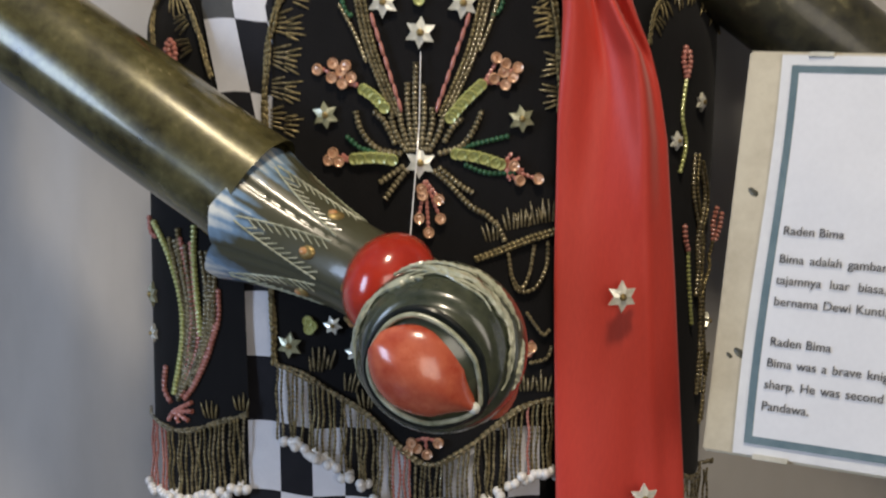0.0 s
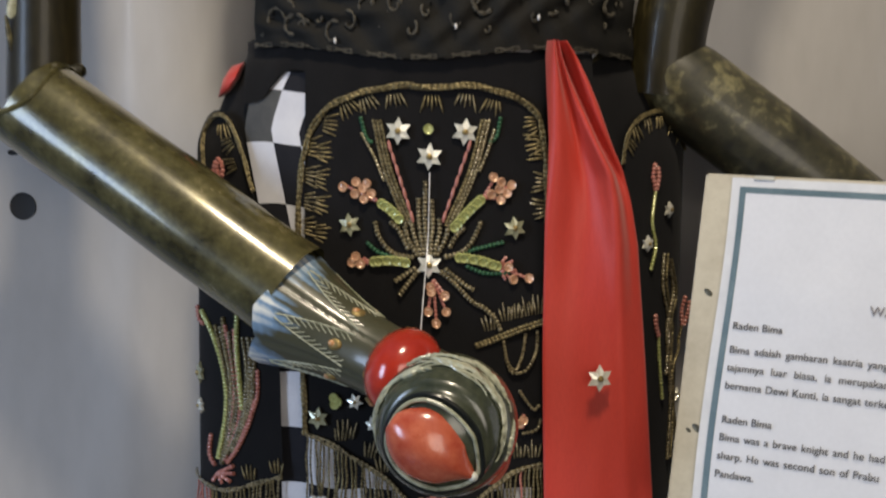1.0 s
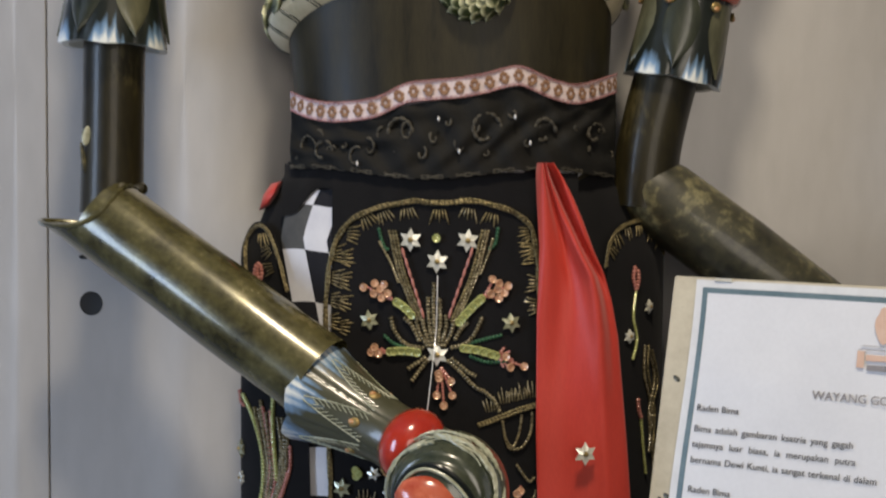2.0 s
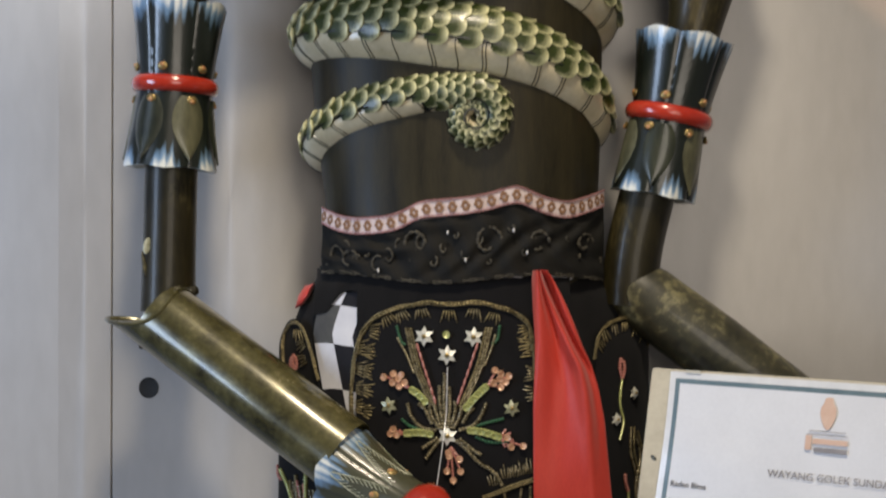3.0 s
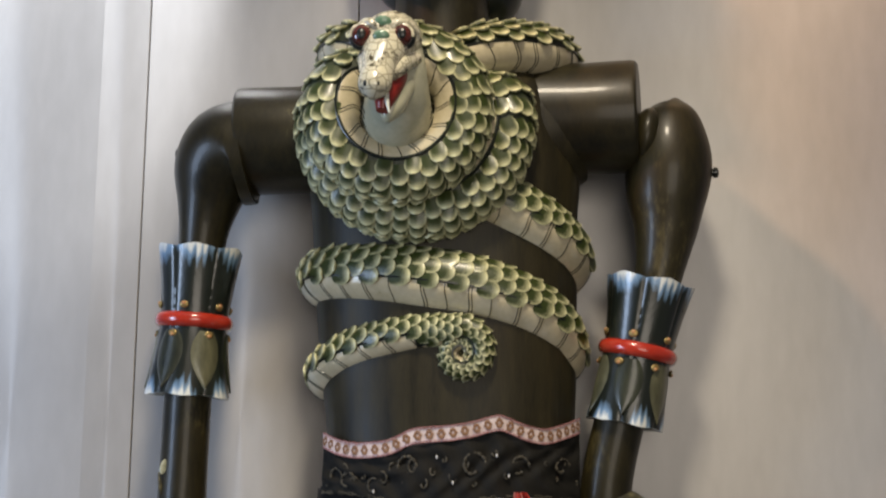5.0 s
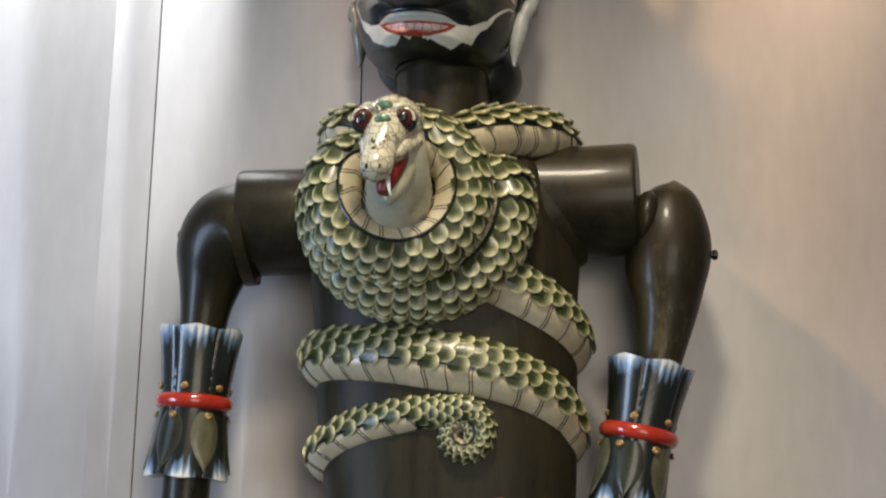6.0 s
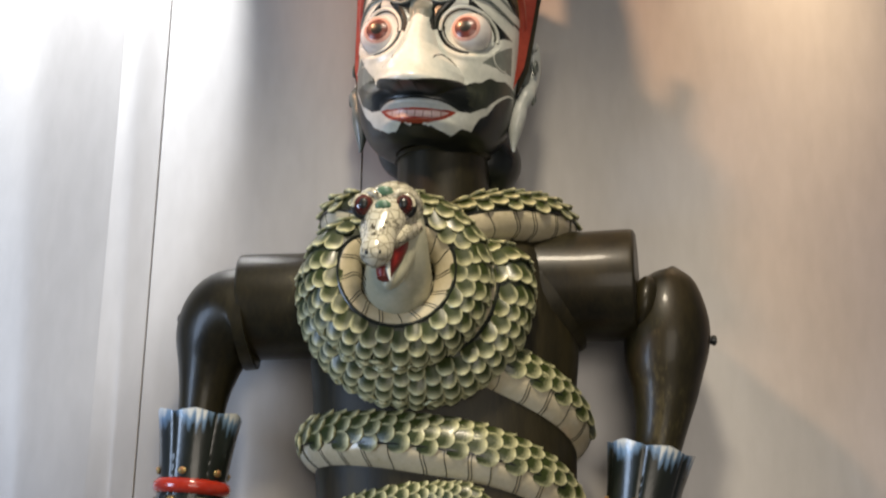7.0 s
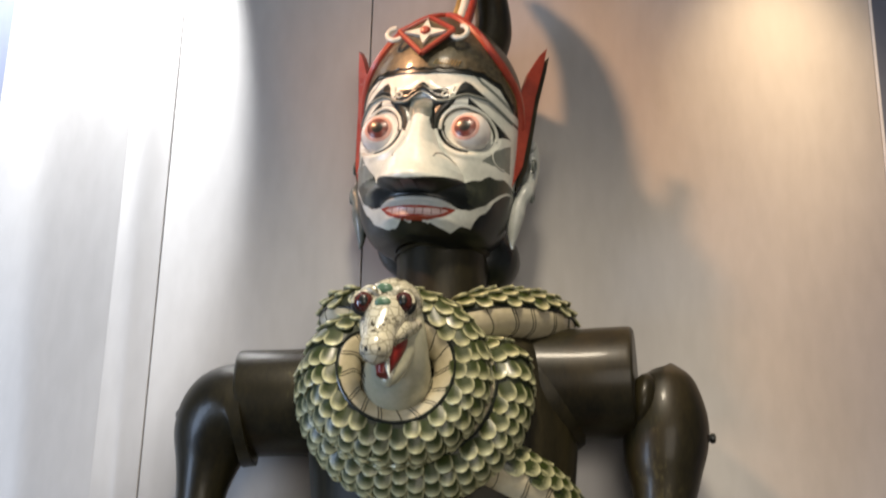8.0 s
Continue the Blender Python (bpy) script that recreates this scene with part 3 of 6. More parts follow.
    # amber drops beside the waist
    for side in (-1, 1):
        for j in range(petals):
            q = 2 * math.pi * (j + (0.25 if side > 0 else 0.0)) / petals + turn
            o = u * math.cos(q) + w * math.sin(q)
            c = mid + k * side * 0.016 + o * (rw * 1.06)
            m = facing(o)
            fig.add(ball(c, (0.0055, 0.0042, 0.002), 12, 8, m), s_(M_gold))
            fig.add(ball(c + o * 0.001 + k * side * 0.0015, (0.0030, 0.0024, 0.002), 10, 6, m), s_(M_amber))
    return mid, k, u, w


def ring_band(mid, k, u, w, r, thick, slot, wide=1.0):
    rows = []
    for i in range(56):
        q = 2 * math.pi * i / 56
        o = u * math.cos(q) + w * math.sin(q)
        rows.append([mid + o * (r + thick * math.cos(e)) + k * thick * wide * math.sin(e) for e in (2 * math.pi * j / 14 for j in range(14))])
    rows.append(rows[0])
    fig.add(rings(rows, True, False), slot)


ax = cuff((-0.2770, 0.081, 1.6985), (-0.2862, 0.079, 1.5290), 0.0478, 0.0375, 0.0472, 6, 0.1)
ring_band(*ax, 0.0378, 0.0062, s_(M_red), 1.35)
ax = cuff((0.2335, 0.075, 1.6640), (0.2020, 0.073, 1.5030), 0.0485, 0.0375, 0.0420, 6, 0.3)
ring_band(*ax, 0.0380, 0.0062, s_(M_red), 1.35)

# wrist cuff, ring, fist and nail of the raised hand
W0, W1 = Vector((-0.0977, -0.022, 1.2447)), Vector((-0.0297, -0.062, 1.2153))
axis = (W1 - W0)
ax = cuff(W0 - axis * 0.02, W0 + axis * 1.75, 0.0425, 0.0255, 0.0262, 6, 0.0, slots={s_(M_cuffdark): s_(M_cuffolive)})
kx = axis.normalized()
RB = Vector((-0.0178, -0.08, 1.2132))
fig.add(ball(RB, (0.0300, 0.0300, 0.0240), 40, 24, facing(kx)), s_(M_red))
FC = Vector((0.0096, -0.105, 1.1846))
NC = Vector((-0.0018, -0.148, 1.1849))
out = (NC - FC).normalized()
# fist: ball with ridges curling round the nail
fm = facing(out)
rows, col = [], []
for i in range(61):
    a = math.pi * i / 60
    row = []
    for j in range(80):
        q = 2 * math.pi * j / 80
        r = 0.0462 * (1 + 0.022 * math.exp(-((a - 0.86) / 0.06) ** 2) - 0.025 * math.exp(-((a - 0.72) / 0.05) ** 2)
                      - 0.022 * math.exp(-((a - 1.06 - 0.08 * math.sin(q)) / 0.04) ** 2) + 0.012 * math.exp(-((a - 1.22 - 0.08 * math.sin(q)) / 0.09) ** 2))
        row.append(FC + fm @ Vector((r * math.sin(a) * math.cos(q), r * math.sin(a) * math.sin(q), r * math.cos(a) * 0.96)))
    rows.append(row)
for i in range(60):
    a = math.pi * (i + 0.5) / 60
    for j in range(80):
        q = 2 * math.pi * (j + 0.5) / 80
        col.append(s_(M_fist))
fig.add(rings(rows, True, False), col)
# brushed pale strokes round the fist
def stroke(a0, a1, q0, q1, thick, slot):
    pts, rad = [], []
    for i in range(41):
        f = i / 40
        a, q = a0 + (a1 - a0) * f + 0.02 * math.sin(9 * f), q0 + (q1 - q0) * f
        rr = 0.0468 * (1 + 0.018 * math.exp(-((a - 0.86) / 0.06) ** 2) - 0.02 * math.exp(-((a - 0.72) / 0.05) ** 2))
        pts.append(FC + fm @ Vector((rr * math.sin(a) * math.cos(q), rr * math.sin(a) * math.sin(q), rr * math.cos(a) * 0.96)))
        rad.append(thick * (0.25 + 0.75 * math.sin(math.pi * f) ** 0.7) * (1 + 0.25 * math.sin(31 * f)))
    fig.add(tube(pts, rad, 6), slot)


for n_, (q0, span_, a0) in enumerate(((0.2, 0.9, 1.12), (0.9, 0.8, 1.20), (1.7, 0.7, 1.06), (0.5, 0.6, 1.33), (2.3, 0.9, 1.14), (-0.4, 0.5, 1.24))):
    for k_ in range(3):
        stroke(a0 + 0.030 * k_, a0 + 0.05 + 0.034 * k_, q0 + 0.07 * k_, q0 + span_ + 0.05 * k_, 0.0017 - 0.0003 * k_, s_(M_stroke))
for n_ in range(16):
    q0 = -0.4 + 0.22 * n_
    stroke(1.02 + 0.05 * (n_ % 5), 1.10 + 0.06 * (n_ % 4), q0, q0 + 0.75 + 0.1 * (n_ % 3), 0.0010 - 0.00004 * n_, s_(M_stroke))
for n_ in range(10):
    q0 = 0.3 + 0.2 * n_
    stroke(1.34 + 0.05 * (n_ % 4), 1.42 + 0.04 * (n_ % 3), q0, q0 + 0.5, 0.0009, s_(M_stroke))
# nail: almond with a point
long_ = (Vector((0.0239, -0.15, 1.1639)) - Vector((-0.0258, -0.14, 1.1963))).normalized()
side_ = out.cross(long_).normalized()
outn = long_.cross(side_)
rows = []
NA, NB = Vector((-0.0261, -0.1385, 1.1954)), Vector((0.0247, -0.144, 1.1622))
for i in range(25):
    t = i / 24
    c = NA + (NB - NA) * t
    wdt = 0.0258 * (math.sin(math.pi * min(1, t * 0.94 + 0.03)) ** 0.62) * (1 - 0.34 * t) * (1.05 - max(0, t - 0.75) * 2.2)
    hgt = 0.0145 * math.sin(math.pi * min(1, t * 0.93 + 0.04)) ** 0.6
    rows.append([c + side_ * wdt * math.cos(q) - outn * hgt * (0.70 * math.sin(q) + 0.30 * math.copysign(1 - abs(math.cos(q)) ** 1.2, math.sin(q))) for q in (2 * math.pi * j / 28 for j in range(28))])
fig.add(rings(rows), s_(M_nail))
# pale rim and dark groove round the nail
for grow, thick, m in ((1.12, 0.0014, M_stroke), (1.30, 0.0020, M_black)):
    rim_pts = []
    for i in range(61):
        f = 2 * math.pi * i / 60
        t = 0.5 + 0.5 * math.cos(f)
        wdt = 0.0262 * math.copysign(abs(math.sin(f)) ** 0.8, math.sin(f)) * (1 - 0.34 * t) * (1.05 - max(0, t - 0.75) * 1.6)
        c = NA + (NB - NA) * (0.5 + (t - 0.5) * (1 + 0.55 * (grow - 1)))
        p = c + side_ * wdt * grow
        k = (p - FC).normalized()
        rim_pts.append(FC + k * max(0.0462, min((p - FC).length, 0.0475)) + k * 0.0004)
    fig.add(tube(rim_pts, thick, 8), s_(m))
fig.add(ball(NB + Vector((0, -0.001, 0)), 0.0032, 12, 8), s_(M_white))
fig.add(ball(Vector((0.0407, -0.11, 1.1612)), (0.011, 0.006, 0.0155), 20, 12, pose(0, 0, 0, 0, 28, 30)), s_(M_nail))

# ---- head ----
turn_head = Matrix.Translation((-0.0125, 0.082, 2.1)) @ Matrix.Rotation(radians(-12), 4, "Z") @ Matrix.Rotation(radians(4), 4, "Y") @ Matrix.Translation((0, 0, -2.1))


def bump_at(x, c, w):
    return math.exp(-((x - c) / w) ** 2)


def ease(x, a, b):
    t = min(1, max(0, (x - a) / (b - a)))
    return t * t * (3 - 2 * t)


profile = smooth_path([(2.004, 0.040, 0.056, 0.050), (2.009, 0.056, 0.072, 0.060), (2.021, 0.075, 0.088, 0.072), (2.046, 0.089, 0.097, 0.084),
                       (2.080, 0.0965, 0.099, 0.094), (2.130, 0.0995, 0.099, 0.100), (2.170, 0.0995, 0.100, 0.100), (2.205, 0.0985, 0.101, 0.100),
                       (2.240, 0.092, 0.096, 0.098), (2.272, 0.075, 0.082, 0.086), (2.300, 0.048, 0.058, 0.066), (2.318, 0.022, 0.028, 0.034), (2.323, 0.004, 0.004, 0.006)], 14)
EYE_U, EYE_Z = 0.0535, 2.1365


def nose_foot(u):
    return 2.0720 - 0.0215 * max(0, 1 - (u / 0.054) ** 2)


def relief(u, z):
    """How far the carving stands out at u across and z up."""
    h, n = 0.0, u - 0.003
    if 2.050 < z < 2.172:
        half = float(np.interp(z, (2.066, 2.078, 2.088, 2.096, 2.108, 2.130, 2.155), (0.052, 0.051, 0.045, 0.034, 0.023, 0.0150, 0.0130)))
        s = min(1, max(0, (2.160 - z) / 0.092))
        h += (0.009 + 0.031 * s) * max(0, 1 - (n / half) ** 2) ** 0.72 * ease(z, nose_foot(n) - 0.0045, nose_foot(n)) * ease(2.172 - z, 0, 0.02)
    h += 0.009 * bump_at(z, 2.057, 0.010) * max(0, 1 - (n / 0.085) ** 4)
    if abs(n) < 0.047:
        lip = max(0, 1 - (n / 0.046) ** 2)
        h += lip * (0.009 * bump_at(z, 2.0420, 0.0045) + 0.008 * bump_at(z, 2.0235, 0.0045) + 0.003 * bump_at(z, 2.032, 0.006))
    h += 0.006 * bump_at(z, 2.004, 0.011) * bump_at(u, 0, 0.05)
    h += 0.005 * bump_at(z, brow_line(abs(u)) + 0.006, 0.008) * ease(0.095 - abs(u), 0, 0.02)
    for e in (-EYE_U, EYE_U):
        dd = math.hypot((u - e) / 0.034, (z - EYE_Z) / 0.031)
        h -= 0.006 * max(0, 1 - dd ** 2)
        h += 0.0030 * bump_at(dd, 1.08, 0.16)
    h += 0.005 * bump_at(z, 2.098, 0.014) * bump_at(abs(u), 0.066, 0.02)
    return h


def brow_line(a):
    """The drawn line under the brows, by the distance from the middle."""
    return float(np.interp(a, (0, 0.008, 0.017, 0.025, 0.033, 0.042, 0.052, 0.073, 0.097), (2.1775, 2.1735, 2.1665, 2.1655, 2.1675, 2.1740, 2.1790, 2.1785, 2.1655)))


def hem_line(a):
    return float(np.interp(a, (0, 0.05, 0.065, 0.083, 0.097), (2.2030, 2.2065, 2.2075, 2.2010, 2.1800)))


def paint(u, z):
    """The painted face."""
    a = abs(u)
    hem = hem_line(a)
    if z > hem + 0.0075 - 0.0022 * abs(math.sin(u * 190)):
        return s_(M_cap)
    if z > hem - 0.0010 * math.sin(u * 260):
        return s_(M_black)
    line = brow_line(a)
    if z > line:
        inner = float(np.interp(a, (0, 0.004, 0.012, 0.022, 0.030, 0.034), (2.1905, 2.1885, 2.1800, 2.1855, 2.1850, 2.1660)))
        outer = float(np.interp(a, (0.0385, 0.043, 0.047, 0.054, 0.066, 0.080, 0.093), (2.1720, 2.1900, 2.1965, 2.1950, 2.1845, 2.1770, 2.1700)))
        if (a < 0.034 and z < inner) or (a > 0.0385 and z < outer):
            return s_(M_black)
        if a > 0.052 and abs(z - outer - 0.0165 + 0.10 * (a - 0.052)) < 0.0026:
            return s_(M_greygreen)
        return s_(M_white)
    du, dz = a - EYE_U, z - EYE_Z
    dd = math.hypot(du / 0.0275, dz / 0.0270)
    if dd < 0.90:
        return s_(M_white)
    # bridge of the nose, dark on both sides
    if z > 2.1425 + 0.35 * max(0, 0.010 - a) and a < 0.0150 - 0.10 * max(0, z - 2.150) and z < 2.1715 - 0.4 * max(0, a - 0.006):
        return s_(M_greygreen)
    if a < float(np.interp(z, (2.128, 2.134, 2.150, 2.168), (0.0170, 0.0225, 0.0250, 0.0400))) and a > float(np.interp(z, (2.128, 2.140, 2.150, 2.172), (0.0170, 0.0140, 0.0135, 0.0100))) and z > 2.128:
        return s_(M_black)
    # corners of the eyes
    if 0 < du and abs(dz - 0.010 + 0.05 * du) < 0.0165 * max(0, 1 - (a - 0.072) / 0.0235) and dd > 0.95:
        return s_(M_black)
    if dd < 1.16 and (du < 0.004 and dz < 0.002) and a > 0.018:
        return s_(M_black)
    # grey leaf on the cheek
    if 0.072 < a < 0.0955 and 2.1000 + 0.10 * (a - 0.072) < z < 2.1005 + 1.55 * (a - 0.072) and z < 2.140:
        return s_(M_greygreen)
    # lips and teeth
    n = u - 0.003
    an = abs(n)
    ll = an / 0.0460
    if ll < 1:
        up = 2.0390 + 0.0070 * (1 - ll ** 3)
        lo = 2.0390 - 0.0190 * (1 - ll ** 2.8)
        if lo < z < up:
            if z > 2.0372 - 0.0010 * (1 - ll):
                return s_(M_offwhite)
            if z > 2.0350 - 0.0010 * (1 - ll):
                return s_(M_redwood)
            if z > max(2.0255, lo + 0.0040):
                return s_(M_iris) if (n * 105) % 1.0 < 0.08 else s_(M_teeth)
            return s_(M_redwood)
    # moustache
    top = nose_foot(n) + 0.0012 if an < 0.050 else float(np.interp(an, (0.050, 0.060, 0.076, 0.088, 0.099), (2.0700, 2.0735, 2.0850, 2.0905, 2.0870)))
    if u < -0.052:
        top = float(np.interp(-u, (0.052, 0.066, 0.085, 0.099), (2.0745, 2.0930, 2.1060, 2.1120)))
    top += 0.0012 * math.sin(u * 420) * (an > 0.052)
    low = float(np.interp(an, (0, 0.046, 0.058, 0.074, 0.084, 0.092), (2.0385, 2.0385, 2.0400, 2.0515, 2.0690, 2.0810)))
    if low < z < top:
        if an < 0.059 + 0.0035 * math.sin(z * 900 + 3 * math.sin(z * 400)) - 0.12 * (z - 2.055):
            return s_(M_black)
        if u < 0 and z > 2.0780 + 0.001 * math.sin(u * 900):
            return s_(M_greygreen)
        return s_(M_cuffdark)
    # pale streak over the dark chin
    jag = 0.0022 * abs(math.sin(u * 150 + 0.4)) + 0.0008 * math.sin(u * 390)
    if z < float(np.interp(an, (0, 0.017, 0.034, 0.058, 0.0735, 0.090, 0.098), (2.0195, 2.0175, 2.0120, 2.0235, 2.0440, 2.0745, 2.0850))) + jag:
        return s_(M_black)
    return s_(M_white)


FRONT = [radians(-104 + 208 * i / 380) for i in range(381)]
ANGLES = FRONT + [radians(104 + 152 * i / 41) for i in range(1, 41)]
PZ = [p[0] for p in profile]


def head_size(z):
    return [float(np.interp(z, PZ, [p[k] for p in profile])) for k in (1, 2, 3)]


def face_pt(u, z, off=0.0):
    """A place on the carved front of the head."""
    hw, hf, hb = head_size(z)
    k = max(-0.995, min(0.995, u / hw))
    c = math.sqrt(1 - k * k)
    return turn_head @ Vector((u, -hf * c - relief(u, z) * ease(c, -0.05, 0.35) - off, z))


def head_row(z):
    hw, hf, hb = head_size(z)
    row = []
    for q in ANGLES:
        x, y = hw * math.sin(q), -(hf if math.cos(q) > 0 else hb) * math.cos(q)
        if math.cos(q) > -0.05:
            y -= relief(x, z) * ease(math.cos(q), -0.05, 0.35)
        row.append(turn_head @ Vector((x, y, z)))
    return row


level = list(np.linspace(profile[0][0], 2.014, 10)) + list(np.linspace(2.014, 2.218, 246))[1:] + [p[0] for p in profile if p[0] > 2.2195]
fine_rows = [head_row(z) for z in level]
cols = []
for i in range(len(level) - 1):
    z = (level[i] + level[i + 1]) / 2
    hw = head_size(z)[0]
    for j in range(len(ANGLES)):
        q = ANGLES[j] + 0.0045
        if math.cos(q) > 0.02:
            cols.append(paint(hw * math.sin(q), z))
        else:
            cols.append(s_(M_cap) if z > 2.185 else s_(M_black))
fig.add(rings(fine_rows, True, False), cols)
# eyes and lids
for e in (-EYE_U, EYE_U):
    sg = 1 if e > 0 else -1
    c = Vector((e, -0.0720, EYE_Z))
    rows, col = [], []
    for i in range(37):
        a = math.pi * i / 36
        rows.append([turn_head @ (c + Vector((0.0262 * math.sin(a) * math.cos(q), -0.0235 * math.cos(a), 0.0255 * math.sin(a) * math.sin(q)))) for q in (2 * math.pi * j / 48 for j in range(48))])
    for i in range(36):
        a = math.pi * (i + 0.5) / 36
        m = M_black if a < 0.27 else M_iris if a < 0.52 else M_pinkrim if a < 0.74 else M_eyewhite
        col += [s_(m)] * 48
    fig.add(rings(rows, True, False), col)
    for r, th, m, lift in ((0.0268, 0.0011, M_cuffdark, 0.0004), (0.0296, 0.0022, M_white, -0.0002)):
        arc = [face_pt(e + r * math.cos(q), EYE_Z + 0.97 * r * math.sin(q), lift) for q in np.linspace(-0.15, math.pi + 0.15, 30)]
        fig.add(tube(arc, th, 8), s_(m))
    arc = [face_pt(e + 0.0272 * math.cos(q), EYE_Z + 0.97 * 0.0272 * math.sin(q), 0.0010) for q in np.linspace(math.pi + 0.2, 2 * math.pi - 0.2, 24)]
    fig.add(tube(arc, 0.0010, 8), s_(M_offwhite))
    # creases of the inner lid
    for k_ in (0.0318, 0.0345):
        crease = [face_pt(e - sg * k_ * math.cos(q), EYE_Z + 0.94 * k_ * math.sin(q), 0.0002) for q in np.linspace(-0.10, 0.75, 14)]
        fig.add(tube(crease, 0.0005, 6), s_(M_cuffdark))
    # curl under the brow, wing line of the nose, curl on the cheek
    curl = [face_pt(sg * 0.0285 + (0.0058 - 0.0006 * q) * math.cos(q) * sg, 2.1745 + (0.0058 - 0.0006 * q) * math.sin(q), 0.0008) for q in np.linspace(-0.2, 7.0, 30)]
    fig.add(tube([face_pt(sg * 0.0365, 2.1890, 0.0006), face_pt(sg * 0.0362, 2.1810, 0.0008)] + curl, [0.0016, 0.0013] + [0.0010] * 30, 6), s_(M_white))
    wing = [face_pt(0.003 + sg * (0.024 + 0.020 * f), 2.0870 + 0.011 * math.sin(math.pi * f ** 0.7), 0.0003) for f in np.linspace(0, 1, 16)]
    fig.add(tube(wing, 0.0007, 6), s_(M_cuffdark))
    loop = [face_pt(sg * (0.0885 - 0.007 * math.sin(q)), 2.1130 + 0.0115 * math.cos(q), 0.0006) for q in np.linspace(0.3, 3.6, 20)]
    fig.add(tube(loop, 0.0009, 6), s_(M_white))
lid = [face_pt(u, brow_line(abs(u)), 0.0012) for u in np.linspace(-0.095, 0.095, 90)]
fig.add(tube(lid, 0.0019, 8), s_(M_greygreen))
for o in (0.0080, 0.0):
    hem = [face_pt(u, hem_line(abs(u)) - (0.0022 * abs(math.sin(u * 190)) if o else 0) + o, 0.001) for u in np.linspace(-0.096, 0.096, 150)]
    fig.add(tube(hem, 0.0013 if o else 0.0008, 6), s_(M_cap if o else M_black))
# scratched patch on the cap over the hem
for i in range(9):
    u = 0.010 + 0.0034 * i
    fig.add(tube([face_pt(u, 2.2150, 0.0006), face_pt(u + 0.002, 2.2185, 0.0012), face_pt(u + 0.003, 2.2225, 0.0006)], 0.0008, 6), s_(M_gold))

# headdress: red rims, jewel, horn, side wings, ears, hair
rim = smooth_path([(0, 2.318), (0.2, 2.310), (0.38, 2.284), (0.52, 2.248), (0.66, 2.224), (0.82, 2.198), (1, 2.112)], 8)
rim_f, rim_z = [float(p[0]) for p in rim], [float(p[1]) for p in rim]
for wide, slot_ in ((0.0058, s_(M_redwood)), (0.0030, s_(M_gold))):
    arch = []
    for f in np.linspace(-1, 1, 61):
        q = radians(98) * f
        z = float(np.interp(abs(f), rim_f, rim_z))
        hw, hf, hb = head_size(z)
        k = 1.015 if wide > 0.004 else 0.985
        arch.append(turn_head @ Vector((hw * math.sin(q) * k, -(hf if abs(q) < math.pi / 2 else hb) * math.cos(q) * k, z - (0 if wide > 0.004 else 0.008))))
    fig.add(tube(arch, wide, 10), slot_)
jw = turn_head @ pose(-0.003, -0.1030, 2.2490, -18)
diamond = [(-0.034, 0.012), (0, 0.036), (0.034, 0.012), (0, -0.026)]
fig.add(slab(diamond, 0.006), s_(M_cap), 0, jw)
for (x0, z0), (x1, z1) in zip(diamond, diamond[1:] + diamond[:1]):
    fig.add(tube([jw @ Vector((x0, 0, z0)), jw @ Vector((x1, 0, z1))], 0.0034, 10), s_(M_redwood))
star = []
for i in range(8):
    q = math.pi * i / 4 + math.pi / 2
    star.append(((0.026 if i % 2 == 0 else 0.0085) * math.cos(q), 0.007 + (0.021 if i % 2 == 0 else 0.0085) * math.sin(q)))
fig.add(slab(star, 0.005), s_(M_white), 0, jw @ pose(0, -0.0045, 0))
fig.add(ball((0, 0, 0), (0.0065, 0.004, 0.0065), 16, 10), s_(M_redwood), 0, jw @ pose(0, -0.005, 0.008))
for sx in (-1, 1):
    curl = [jw @ Vector((sx * (0.040 + 0.010 * math.sin(q)), 0.004, 0.012 + 0.010 * math.cos(q))) for q in np.linspace(0, 4.2, 16)]
    fig.add(tube(curl, 0.0032, 8), s_(M_white))
fig.add(limb([tuple(turn_head @ Vector((0.045, 0.01, 2.282))) + (0.026,), tuple(turn_head @ Vector((0.050, 0.015, 2.32))) + (0.024,),
              tuple(turn_head @ Vector((0.040, 0.015, 2.375))) + (0.021,), tuple(turn_head @ Vector((0.015, 0.01, 2.43))) + (0.017,), tuple(turn_head @ Vector((-0.03, 0.0, 2.48))) + (0.008,)], 28), s_(M_lacquer))
for dx, dz, m in ((0.012, 0, M_gold), (0.020, 0.01, M_white), (0.028, 0.0, M_redwood)):
    fig.add(limb([tuple(turn_head @ Vector((dx, -0.045, 2.292))) + (0.0062,), tuple(turn_head @ Vector((dx + 0.004, -0.035, 2.325 + dz))) + (0.0058,),
                  tuple(turn_head @ Vector((dx + 0.004, -0.02, 2.37 + dz))) + (0.004,)], 12), s_(m))
leaf_out = [(0.000, 0.00), (0.012, 0.03), (0.017, 0.07), (0.022, 0.12), (0.030, 0.165), (0.033, 0.190), (0.024, 0.178), (0.010, 0.150), (0.000, 0.110), (-0.004, 0.05)]
